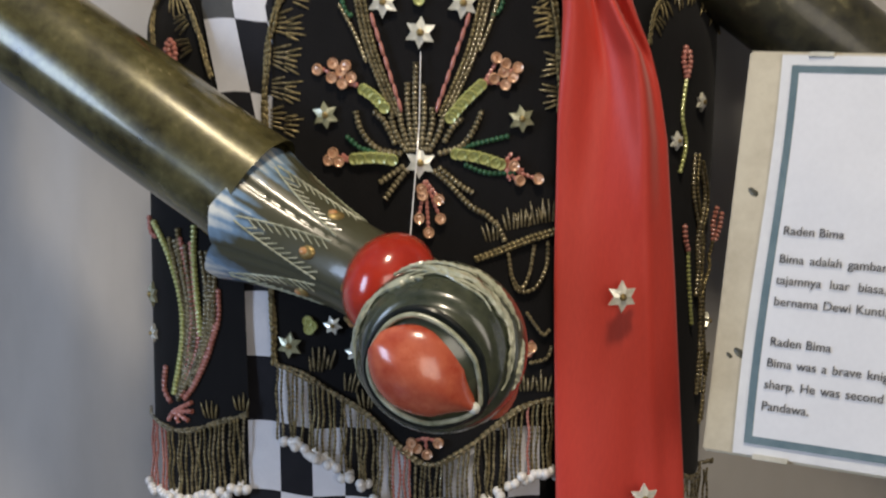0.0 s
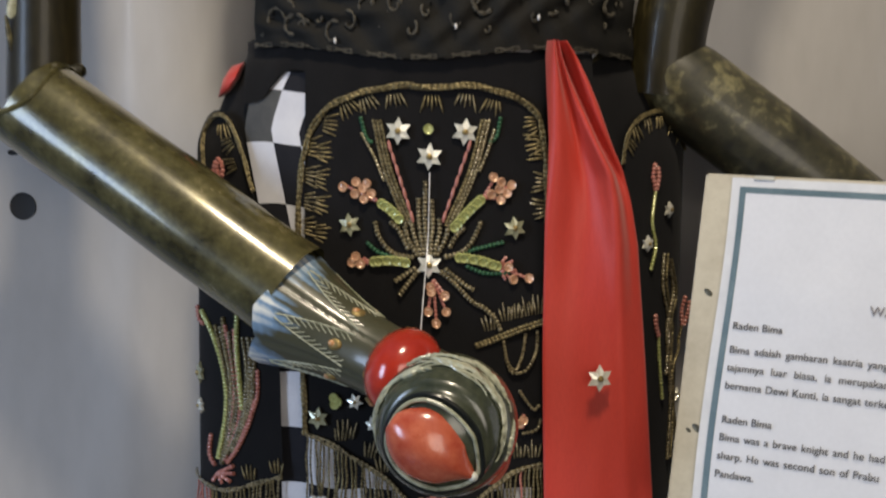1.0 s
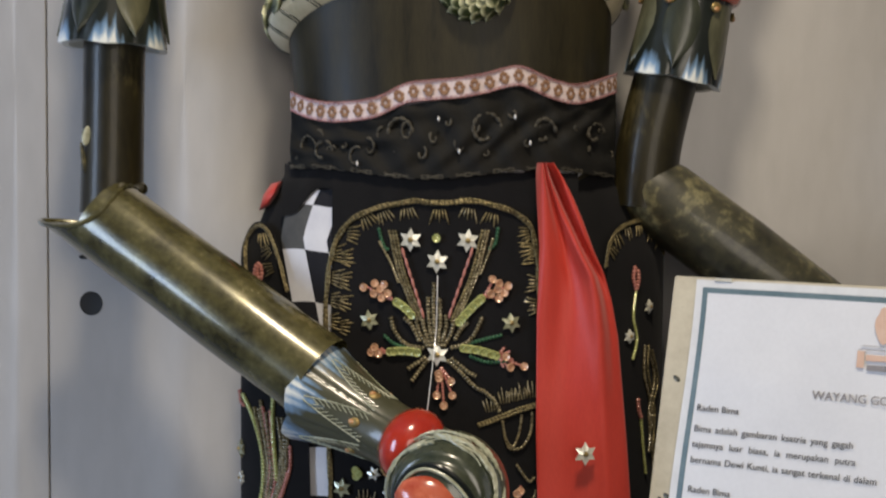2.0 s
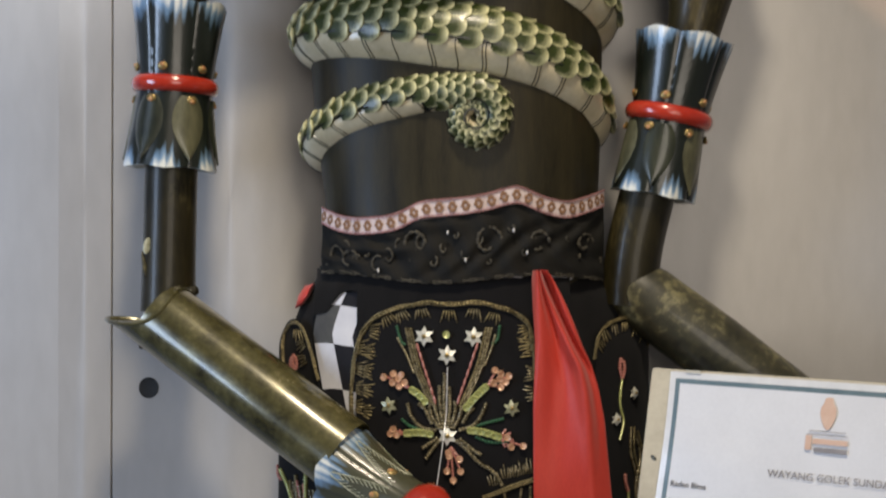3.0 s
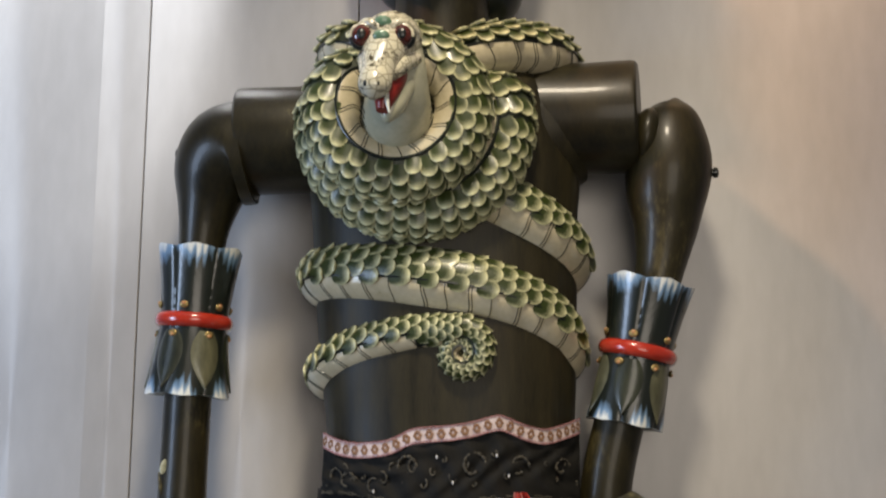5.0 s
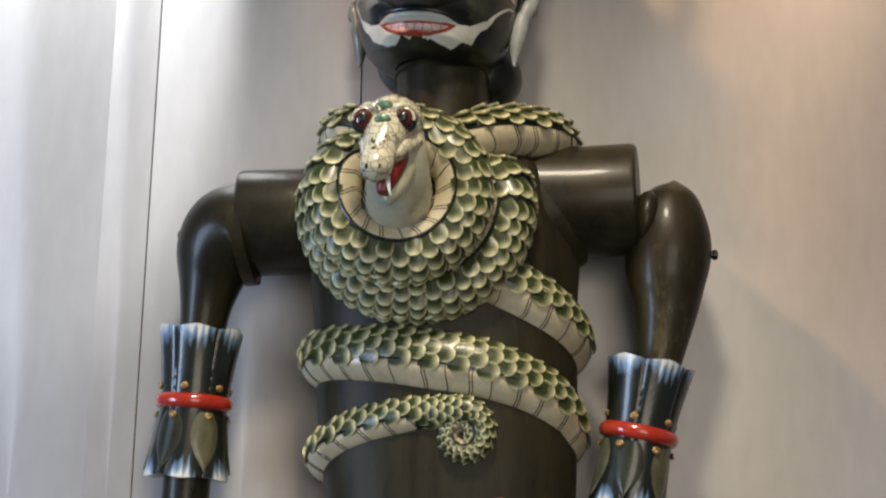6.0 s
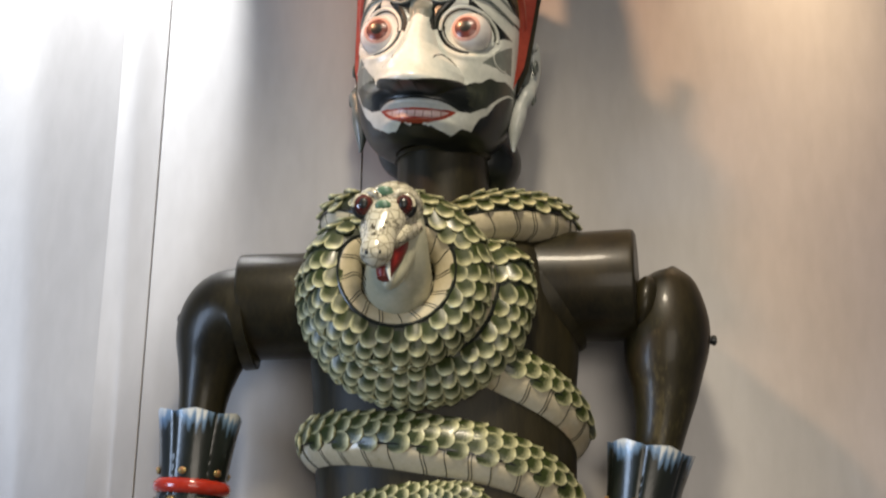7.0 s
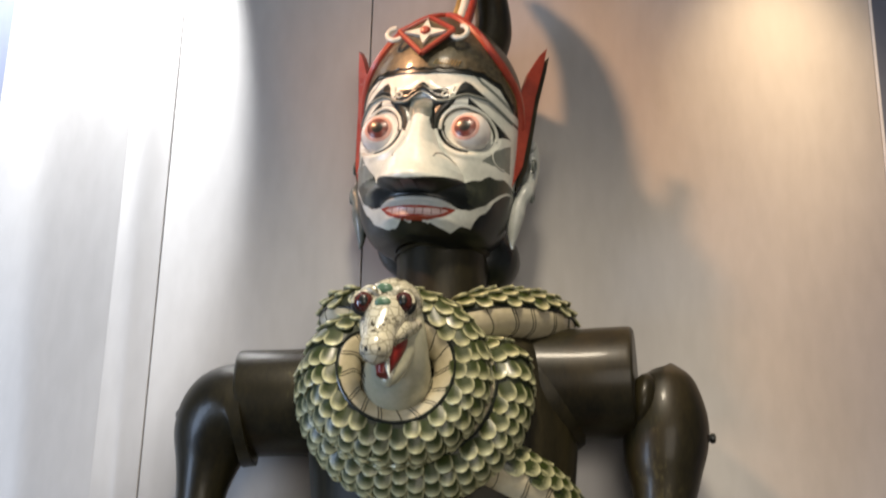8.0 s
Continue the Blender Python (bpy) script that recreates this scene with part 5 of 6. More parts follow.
# shared small pieces
def star_mesh(name, r, mats, points=6):
    s = Shape()
    vs = [(0, 0, 0.0030)]
    for i in range(2 * points):
        q = math.pi * i / points + math.pi / 2
        k = r if i % 2 == 0 else r * 0.55
        vs.append((k * math.cos(q), k * math.sin(q), 0.0010 if i % 2 == 0 else 0.0022))
    n = 2 * points
    vs += [(x, y, -0.0004) for x, y, _ in vs[1:]]
    s.add((vs, [(0, 1 + i, 1 + (i + 1) % n) for i in range(n)] + [(1 + i, 1 + n + i, 1 + n + (i + 1) % n, 1 + (i + 1) % n) for i in range(n)]), 0)
    s.add(ball((0, 0, 0.0028), (r * 0.24, r * 0.24, 0.0015), 10, 6), 1)
    return s.mesh(name, mats, False)


def sequin_mesh(name, r, mat):
    prof = ((r, 0.0), (r, 0.0010), (r * 0.88, 0.0018), (r * 0.55, 0.0010), (r * 0.25, 0.0012), (r * 0.18, 0.0004))
    return Shape().add(rings([[(k * math.cos(q), k * math.sin(q), z) for q in (2 * math.pi * j / 16 for j in range(16))] for k, z in prof])).mesh(name, [mat])


ME_star = star_mesh("star_sequin", 0.0098, [M_silver, M_gold])
ME_star_olive = star_mesh("olive_star", 0.0085, [M_olivestar, M_gold])
ME_star_small = star_mesh("small_star", 0.0062, [M_silver, M_gold])
ME_orange = sequin_mesh("orange_sequin", 0.0035, M_orange)
ME_green = sequin_mesh("green_sequin", 0.0037, M_green)
ME_pinkbead = Shape().add(ball((0, 0, 0.0012), (0.0014, 0.0050, 0.0013), 8, 6)).mesh("pink_bead", [M_pinkbead])
ME_pearl = Shape().add(ball((0, 0, 0), 0.0026, 12, 8)).mesh("pearl", [M_pearl])


def bead_line(points, mat, parent, r=0.0013, off=0.0045, name="bead_line", pitch=0.0030, where=on_skirt):
    """A stitched row of little beads along x, z points on the cloth."""
    path = smooth_path(points, 10)
    dist = np.cumsum([0] + [float(np.linalg.norm(b - a)) for a, b in zip(path, path[1:])])
    n = max(6, int(dist[-1] / pitch * 4))
    pts, rad = [], []
    for i in range(n + 1):
        s = dist[-1] * i / n
        x, z = np.interp(s, dist, [p[0] for p in path]), np.interp(s, dist, [p[1] for p in path])
        pts.append(where(float(x), float(z), off))
        rad.append(r * (1.0 if i % 4 in (1, 2, 3) else 0.55) * (1.12 if i % 4 == 2 else 1))
    return part(name, Shape().add(tube(pts, rad, 7)), mat, parent)


def tuft(x, z, angle, parent, n=5, length=0.013, mat=None, spread=9, off=0.004):
    """A comb of metal-thread stitches."""
    s = Shape()
    for i in range(n):
        a = math.radians(angle + (i - n / 2 + 0.5) * spread + jit.uniform(-3, 3))
        o = (i - n / 2 + 0.5) * 0.0022
        x0, z0 = x - math.sin(math.radians(angle)) * o, z + math.cos(math.radians(angle)) * o
        ln = length * jit.uniform(0.55, 1.0)
        s.add(tube([on_skirt(x0 + math.cos(a) * ln * f, z0 + math.sin(a) * ln * f, off - 0.001 + 0.0012 * math.sin(math.pi * f)) for f in (0, 0.35, 0.7, 1)], [0.0006, 0.0008, 0.0007, 0.0003], 6), 0)
    return part("thread_tuft", s, mat or jit.choice((M_thread, M_bronzebead, M_thread)), parent)


def cluster(discs, stems, root, parent, me):
    for x, z in discs:
        put("sequin", me, seat(x, z, 0.0042, jit.uniform(0, 60)) @ pose(0, 0, jit.uniform(0, 0.001), jit.uniform(-12, 12), jit.uniform(-12, 12)), parent)
    for x, z in stems:
        bead_line([root, ((root[0] + x) / 2, (root[1] + z) / 2), (x, z)], M_pinkbead, parent, 0.0012, 0.0040, "bead_stem")


# ---- embroidered apron ----
apron = thing("embroidered_apron", "black velvet apron with beaded flowers and fringe", "apron")
bottom = [(-0.0885, 1.1465), (-0.0692, 1.14), (-0.048, 1.1283), (-0.0269, 1.1147), (-0.0075, 1.0945), (0.0085, 1.0862), (0.0261, 1.0927), (0.0471, 1.1086), (0.0666, 1.1221), (0.0884, 1.1245), (0.1171, 1.1131)]
AX0, AX1 = bottom[0][0], bottom[-1][0]


def apron_place(s, t):
    x = AX0 + (AX1 - AX0) * s
    zb = float(np.interp(x, [p[0] for p in bottom], [p[1] for p in bottom]))
    z = 1.424 + (zb - 1.424) * t
    return on_skirt(x, z, 0.0030 + 0.0012 * math.sin(11 * s + 3 * t) * t)


part("velvet_panel", Shape().add(sheet(60, 60, apron_place)), M_velvet, apron)
trim = [(-0.0882, 1.1465), (-0.0891, 1.1753), (-0.0909, 1.2214), (-0.092, 1.2668), (-0.0932, 1.3012), (-0.0915, 1.3352), (-0.0881, 1.355), (-0.0807, 1.3735), (-0.0666, 1.3869), (-0.0456, 1.395), (-0.0197, 1.3996), (0.0001, 1.3982),
        (0.0276, 1.4002), (0.0538, 1.3945), (0.0728, 1.3842), (0.0798, 1.3682), (0.0834, 1.3399), (0.0849, 1.3047)]
for k in range(3):
    bead_line([(x + 0.0016 * math.sin(k * 2 + i * 2.1), z + 0.0016 * math.cos(k * 2 + i * 2.1)) for i, (x, z) in enumerate(trim)], M_thread, apron, 0.0011, 0.0045 + 0.0007 * k, "gold_trim", 0.004)
for k in range(2):
    bead_line([(x, z + 0.0014 * math.sin(k * 3 + i * 1.9)) for i, (x, z) in enumerate(bottom)], M_bronzebead, apron, 0.0013, 0.0048 + 0.0008 * k, "hem_trim", 0.004)
for x, z, a in [(*(-0.0753, 1.3719), 205 + 150), (*(-0.0796, 1.3518), 0), (*(-0.0804, 1.3334), -5), (*(-0.0812, 1.3149), -8), (*(-0.0811, 1.2946), -4), (*(-0.0872, 1.3547), 5), (*(-0.088, 1.3352), -6), (*(-0.0888, 1.3166), -4), (*(-0.0897, 1.2985), 0),
                (*(-0.0596, 1.387), -58), (*(-0.0456, 1.3907), -66), (*(-0.0257, 1.3935), -80), (*(0.001, 1.393), -90), (*(0.0251, 1.3942), -96), (*(0.0442, 1.3901), -104),
                (*(0.0752, 1.3739), 196), (*(0.079, 1.3608), 190), (*(0.0819, 1.3544), 170), (*(0.0829, 1.3325), 178), (*(0.0841, 1.3139), 182)]:
    tuft(x, z, a, apron)
for x, z, a in [(*(0.0569, 1.2332), 96), (*(0.0639, 1.2348), 92), (*(0.072, 1.2364), 100), (*(0.0791, 1.2374), 96), (*(0.0448, 1.2263), 100), (*(-0.0621, 1.143), 90), (*(-0.0568, 1.1451), 84), (*(-0.0311, 1.1211), 92), (*(-0.041, 1.1315), 80), (*(0.0681, 1.1315), 92), (*(0.079, 1.1309), 88)]:
    tuft(x, z, a, apron, 4, 0.015, M_bronzebead, 6)
# stars
for (x, z), me in [((-0.0004, 1.3505), ME_star), ((-0.0223, 1.368), ME_star), ((0.0244, 1.368), ME_star), ((0.0004, 1.2737), ME_star), ((-0.0561, 1.3011), ME_star_olive), ((0.0609, 1.3003), ME_star_olive), ((-0.0784, 1.1588), ME_star_olive)]:
    put("star_sequin", me, seat(x, z, 0.0045, jit.uniform(-8, 8)), apron)
for x, z in [(-0.0516, 1.1729), (-0.0383, 1.1568)]:
    put("small_star", ME_star_small, seat(x, z, 0.0045, 20), apron, "white star sequin")
for x, z in [(-0.0013, 1.3696), (-0.067, 1.1746), (-0.0645, 1.1719), (-0.0663, 1.1697)]:
    put("sequin", ME_green, seat(x, z, 0.0045), apron)
# flower sprays
cluster([(-0.0609, 1.328), (-0.0517, 1.3315), (-0.0439, 1.3306), (-0.0524, 1.3234), (-0.0459, 1.3199), (-0.0408, 1.3236), (-0.0469, 1.3272)], [(-0.0585, 1.3284), (-0.05, 1.3305), (-0.0459, 1.3205)], (-0.0368, 1.3187), apron, ME_orange)
cluster([(0.045, 1.3362), (0.0505, 1.3329), (0.0581, 1.3306), (0.0552, 1.3252), (0.0508, 1.3205), (0.0438, 1.3244), (0.0496, 1.3279)], [(0.046, 1.3352), (0.0571, 1.3306), (0.0508, 1.3212)], (0.0381, 1.3217), apron, ME_orange)
cluster([(0.057, 1.2723), (0.0607, 1.2633), (0.0723, 1.2639)], [(0.0558, 1.2798), (0.0604, 1.2764), (0.063, 1.2695), (0.0702, 1.2643), (0.0608, 1.2619), (0.0551, 1.2633)], (0.0501, 1.2723), apron, ME_orange)
cluster([(0.0013, 1.2577), (0.0023, 1.2539), (0.0119, 1.2516), (0.0001, 1.2401), (0.0131, 1.2399), (0.006, 1.2315)], [(0.0119, 1.2523), (0.0001, 1.2411), (0.0128, 1.2406), (0.006, 1.2329)], (0.0036, 1.2632), apron, ME_orange)
cluster([(-0.0516, 1.2785), (-0.0544, 1.2743), (-0.0482, 1.2734)], [(-0.0534, 1.2778), (-0.0523, 1.2723), (-0.0465, 1.2779)], (-0.0414, 1.2746), apron, ME_orange)
cluster([(-0.0029, 1.1), (0.0006, 1.0964), (0.0066, 1.0928), (0.0136, 1.1001), (-0.005, 1.0952)], [(-0.0029, 1.1007), (0.0066, 1.0935), (0.0139, 1.1008)], (0.0055, 1.103), apron, ME_orange)
cluster([(0.0703, 1.1596), (0.0675, 1.1575)], [(0.0709, 1.1639), (0.0729, 1.1584)], (0.0691, 1.1531), apron, ME_orange)
for a, b, n in [((-0.0334, 1.3167), (-0.0212, 1.3062), 6), ((0.0361, 1.3203), (0.0181, 1.3007), 9), ((-0.0387, 1.2754), (-0.0162, 1.2752), 8), ((0.0218, 1.2794), (0.0487, 1.273), 9)]:
    for i in range(n):
        f = i / (n - 1)
        put("sequin", ME_green, seat(a[0] + (b[0] - a[0]) * f, a[1] + (b[1] - a[1]) * f + 0.0012 * math.sin(3 * f), 0.0046 + 0.0006 * (i % 2)) @ pose(0, 0, 0, 14, 0), apron)
# bronze bead stems rising from the middle star
for line in ([(-0.0014, 1.2801), (-0.003, 1.3065), (-0.0029, 1.3332)], [(-0.0034, 1.2801), (-0.007, 1.3031), (-0.0078, 1.3211)], [(0.001, 1.2802), (0.0025, 1.3032), (0.0016, 1.3206)], [(-0.0054, 1.2801), (-0.011, 1.2963), (-0.0124, 1.307)],
             [(0.0034, 1.2802), (0.0073, 1.2965), (0.0071, 1.3066)], [(-0.0075, 1.2801), (-0.0143, 1.2911), (-0.0171, 1.3012)], [(0.0054, 1.2802), (0.0114, 1.2915), (0.014, 1.3016)],
             [(-0.0102, 1.2787), (-0.0251, 1.2818), (-0.0346, 1.2918), (-0.0384, 1.3039)], [(0.0109, 1.2789), (0.0248, 1.2838), (0.0325, 1.294), (0.037, 1.3055)], [(-0.0143, 1.2844), (-0.0211, 1.2978), (-0.0279, 1.3041)], [(0.0145, 1.2857), (0.0195, 1.2949), (0.0255, 1.3007)],
             [(0.0079, 1.2694), (0.0183, 1.2609), (0.0305, 1.2482), (0.0403, 1.2427)], [(0.0113, 1.2711), (0.0241, 1.2609), (0.0321, 1.2558)], [(-0.0067, 1.2699), (-0.0141, 1.2605), (-0.0201, 1.2518)], [(-0.0091, 1.2719), (-0.0175, 1.2656), (-0.0236, 1.2614)],
             [(0.0403, 1.2427), (0.0481, 1.235), (0.0525, 1.2263)]):
    bead_line(line, M_bronzebead, apron, 0.0018)
for a, c in (((-0.0377, 1.3757), 1), ((0.0391, 1.3768), -1)):
    foot = (-0.0134, 1.3013) if c > 0 else (0.014, 1.3016)
    for k in range(3):
        o = (k - 1) * 0.0026 * c
        bead_line([(a[0] + o, a[1]), (a[0] + (foot[0] - a[0]) * 0.45 + o - 0.002 * c, a[1] + (foot[1] - a[1]) * 0.5), (foot[0] + o, foot[1])], M_bronzebead if k != 2 else M_thread, apron, 0.0012)
    for i in range(7):
        f = 0.25 + 0.11 * i
        x, z = a[0] + (foot[0] - a[0]) * f + 0.0045 * c - 0.001, a[1] + (foot[1] - a[1]) * f
        put("pink_bead", ME_pinkbead, seat(x, z, 0.0046, 14 * c), apron)
# curls and garland
for line in ([(0.0338, 1.2156), (0.0484, 1.2211), (0.0658, 1.2278), (0.0871, 1.2337)], [(0.0346, 1.2142), (0.0498, 1.2193), (0.0673, 1.2257), (0.0872, 1.2315)]):
    bead_line(line, M_thread, apron, 0.0014)
for line in ([(0.0547, 1.2189), (0.0579, 1.2034), (0.0637, 1.1969), (0.0685, 1.2067), (0.0709, 1.2235)], [(0.0564, 1.2069), (0.0612, 1.1955), (0.0719, 1.1967), (0.0788, 1.2099), (0.0794, 1.2258)],
             [(0.0669, 1.1819), (0.0725, 1.1738), (0.0781, 1.1671), (0.0824, 1.1706)], [(0.0695, 1.1495), (0.0803, 1.1519), (0.0838, 1.1597)], [(-0.0484, 1.3664), (-0.0389, 1.3493), (-0.0321, 1.3328)], [(0.0453, 1.3703), (0.0415, 1.357), (0.035, 1.3404)]):
    bead_line(line, M_bronzebead, apron, 0.0012)
for line in ([(0.0248, 1.2824), (0.0367, 1.2859), (0.0539, 1.29)], [(0.0267, 1.2729), (0.0405, 1.2678), (0.0578, 1.2678)], [(-0.0441, 1.2889), (-0.0346, 1.2816), (-0.021, 1.2792)], [(-0.049, 1.3777), (-0.0445, 1.3626), (-0.0401, 1.3596)], [(0.0496, 1.3789), (0.0472, 1.3659), (0.0421, 1.3607)]):
    bead_line(line, M_darkgreen, apron, 0.0015, 0.0040, "green_stitch")


# fringe strands
def strand_mesh(name, length, mat, tip):
    n = int(length / 0.0028) * 2
    s = Shape().add(tube([(0.0005 * math.sin(i * 0.37), -0.0005 * math.cos(i * 0.23), -length * i / n) for i in range(n + 1)], [0.0011 if i % 2 else 0.00055 for i in range(n + 1)], 6), 0)
    if tip:
        for dx, dz in ((-0.0022, 0.0012), (0.0020, -0.0008)):
            s.add(ball((dx, -0.001, -length - 0.003 + dz), 0.0033, 10, 8), 1)
    return s.mesh(name, [mat, M_pearl])


ME_strands = [strand_mesh("fringe_strand", 0.046, M_bronzebead, True), strand_mesh("fringe_strand", 0.043, M_thread, True), strand_mesh("fringe_strand", 0.045, M_pinkbead, True), strand_mesh("fringe_strand", 0.048, M_bronzebead, False)]


def fringe(curve, count, parent, drop=0.0, pink=()):
    xs, zs_ = [p[0] for p in curve], [p[1] for p in curve]
    for i in range(count):
        x = xs[0] + (xs[-1] - xs[0]) * (i + 0.5) / count + jit.uniform(-0.0007, 0.0007)
        z = float(np.interp(x, xs, zs_)) - drop
        f = (i + 0.5) / count
        me = ME_strands[2] if any(a < f < b for a, b in pink) else ME_strands[jit.choice((0, 0, 1, 1, 3))]
        m = Matrix.Translation(on_skirt(x, z, 0.0052)) @ pose(0, 0, 0, jit.uniform(-1.5, 1.5), jit.uniform(-2.2, 2.2), jit.uniform(0, 360))
        put("fringe_strand", me, m, parent)


fringe(bottom, 62, apron, 0.0, ((0.36, 0.42), (0.75, 0.78)))

# ---- side panels ----
def side_panel(name, label, x0, x1, top, low, arch, side):
    ob = thing(name, label, "cloth panel", "side panels of the costume")

    def place(s, t):
        x = x0 + (x1 - x0) * s
        zb = float(np.interp(x, [p[0] for p in low], [p[1] for p in low]))
        if side < 0:
            z_ = top + (zb - top) * t
            x = x0 + (min(x1, edge_x(z_) + 0.0015) - x0) * s
        zt = top - 0.022 * abs(2 * s - 1) ** 2.4
        return on_skirt(x, zt + (zb - zt) * t, 0.0048)

    part("velvet_panel", Shape().add(sheet(24, 50, place)), M_velvet, ob)
    for k in range(3):
        bead_line([(x + 0.0012 * math.sin(k * 2 + i * 2), z + 0.0012 * math.cos(k * 2 + i * 2)) for i, (x, z) in enumerate(arch)], M_thread, ob, 0.0010, 0.0062 + 0.0006 * k, "gold_trim", 0.004)
    for k in range(2):
        bead_line([(x, z + 0.001 * (-1) ** (i + k)) for i, (x, z) in enumerate(low)], M_bronzebead, ob, 0.0012, 0.0064, "hem_trim", 0.004)
    return ob


west = side_panel("side_panel", "black velvet side panel with lime and rose beading", *[v for v in ((-0.1744, 1.2585)[0], (-0.1042, 1.2662)[0])], 1.3795,
                  [(-0.1802, 1.0939), (-0.1626, 1.092), (-0.1469, 1.0943), (-0.1247, 1.1044), (-0.1057, 1.1124)],
                  [(-0.1653, 1.3235), (-0.1686, 1.3553), (-0.1639, 1.3702), (-0.155, 1.3763), (-0.1455, 1.3714), (-0.1385, 1.3575), (-0.1329, 1.3422), (-0.1272, 1.3223)], -1)
for x, z, me in [(*(-0.1725, 1.1782), ME_star_olive), (*(-0.1719, 1.1522), ME_star_small)]:
    put("star_sequin", me, seat(x, z, 0.006), west)
for line, m in (([(-0.171, 1.2276), (-0.1598, 1.2102), (-0.1507, 1.1823), (-0.1496, 1.1527), (-0.1564, 1.1167)], M_green), ([(-0.14, 1.2298), (-0.1404, 1.2061), (-0.1384, 1.1808), (-0.1364, 1.159)], M_green),
                ([(-0.1751, 1.23), (-0.1734, 1.2207), (-0.1687, 1.2172)], M_pinkbead), ([(-0.1542, 1.2187), (-0.1472, 1.1904), (-0.1444, 1.165), (-0.1483, 1.1304)], M_bronzebead), ([(-0.1467, 1.2162), (-0.1432, 1.1837), (-0.1405, 1.1545), (-0.152, 1.1181)], M_bronzebead),
                ([(-0.1316, 1.2145), (-0.1296, 1.1929), (-0.1324, 1.1633), (-0.142, 1.1356), (-0.1538, 1.1137)], M_bronzebead), ([(-0.1281, 1.1931), (-0.1276, 1.1713), (-0.135, 1.1481), (-0.1443, 1.1238)], M_bronzebead), ([(-0.1261, 1.1679), (-0.1311, 1.1487), (-0.1401, 1.1285), (-0.1486, 1.1152)], M_pinkbead),
                ([(-0.1626, 1.1338), (-0.164, 1.1178), (-0.1593, 1.11)], M_pinkbead), ([(-0.1515, 1.2264), (-0.1502, 1.2083), (-0.145, 1.176), (-0.146, 1.146)], M_thread)):
    bead_line(line, m, west, 0.0021 if m is M_green else 0.0018, 0.0066)
    if m is M_bronzebead:
        for o in (-0.0042, 0.0040):
            bead_line([(x + o * (1 - 0.25 * i), z + jit.uniform(-0.003, 0.003)) for i, (x, z) in enumerate(line)], jit.choice((M_bronzebead, M_thread, M_pinkbead)), west, 0.0016, 0.0064)
for tip in ((-0.1436, 1.1141), (-0.1433, 1.1081), (-0.1464, 1.1013), (-0.1533, 1.0978), (-0.161, 1.0977)):
    bead_line([(-0.1567, 1.1051), tip], M_pinkbead, west, 0.0016, 0.0068, "petal")
for line in ([(-0.154, 1.3453), (-0.1556, 1.3375), (-0.153, 1.3304)], [(-0.1524, 1.3432), (-0.1509, 1.3365), (-0.1519, 1.3305)], [(-0.1562, 1.3429), (-0.1578, 1.3354), (-0.154, 1.3303)]):
    bead_line(line, M_pinkbead, west, 0.0019, 0.0066, "petal")
for x, z, a in [(*(-0.1305, 1.1059), 96), (*(-0.1094, 1.1142), 92), (*(-0.1518, 1.3693), -80), (*(-0.1434, 1.3573), 215), (*(-0.1408, 1.3417), 200)]:
    tuft(x, z, a, west, 4, 0.012, None, 8, 0.0066)
fringe([(-0.1787, 1.0915), (-0.1626, 1.0912), (-0.147, 1.0928), (-0.1247, 1.1032), (-0.1072, 1.1107)], 22, west, 0.0, ((0.0, 0.25),))

east = side_panel("side_panel", "black velvet side panel with small rose flowers", *[v for v in ((0.1425, 1.33)[0], (0.2023, 1.3254)[0])], 1.3830,
                  [(0.1691, 1.0695), (0.1917, 1.0541), (0.2134, 1.0555)],
                  [(0.1411, 1.3457), (0.1448, 1.3656), (0.155, 1.378), (0.1699, 1.3831), (0.1862, 1.3815), (0.1963, 1.3719), (0.2001, 1.3539)], 1)
for x, z in [(0.1826, 1.3094), (0.1639, 1.2854), (0.1996, 1.1597)]:
    put("star_sequin", ME_star_small, seat(x, z, 0.006), east)
for line in ([(0.1685, 1.3453), (0.1671, 1.3358), (0.1696, 1.3252)], [(0.1707, 1.3425), (0.172, 1.3342), (0.1701, 1.3252)], [(0.2081, 1.2367), (0.2055, 1.225), (0.2061, 1.2132)], [(0.2114, 1.2329), (0.2103, 1.2231), (0.2076, 1.2132)], [(0.1734, 1.2309), (0.1744, 1.2214), (0.1768, 1.2136)]):
    bead_line(line, M_pinkbead, east, 0.0018, 0.0066, "petal")
for line, m in (([(0.1696, 1.3243), (0.1676, 1.3015), (0.1714, 1.2828), (0.1676, 1.2648)], M_green), ([(0.1796, 1.2765), (0.1797, 1.2506), (0.1872, 1.2192), (0.1857, 1.1814)], M_bronzebead), ([(0.1836, 1.2724), (0.1904, 1.2451), (0.1851, 1.2159), (0.1914, 1.1639), (0.1905, 1.1131)], M_bronzebead),
                ([(0.2061, 1.2132), (0.2027, 1.1994), (0.1924, 1.1792), (0.2004, 1.1274)], M_thread), ([(0.1768, 1.2136), (0.1791, 1.1905), (0.1829, 1.1628)], M_green), ([(0.2029, 1.1355), (0.2003, 1.1112), (0.1951, 1.0902)], M_bronzebead)):
    bead_line(line, m, east, 0.0013, 0.0066)
    if m is M_bronzebead:
        bead_line([(x + 0.0038, z + jit.uniform(-0.003, 0.003)) for x, z in line], M_thread, east, 0.0011, 0.0064)
for x, z, a in [(*(0.1508, 1.3722), -70), (*(0.1613, 1.3779), -80), (*(0.1726, 1.3794), -88), (*(0.1863, 1.377), -96), (*(0.1954, 1.3681), -110), (*(0.1458, 1.3612), -50)]:
    tuft(x, z, a, east, 3, 0.013, None, 6, 0.0066)
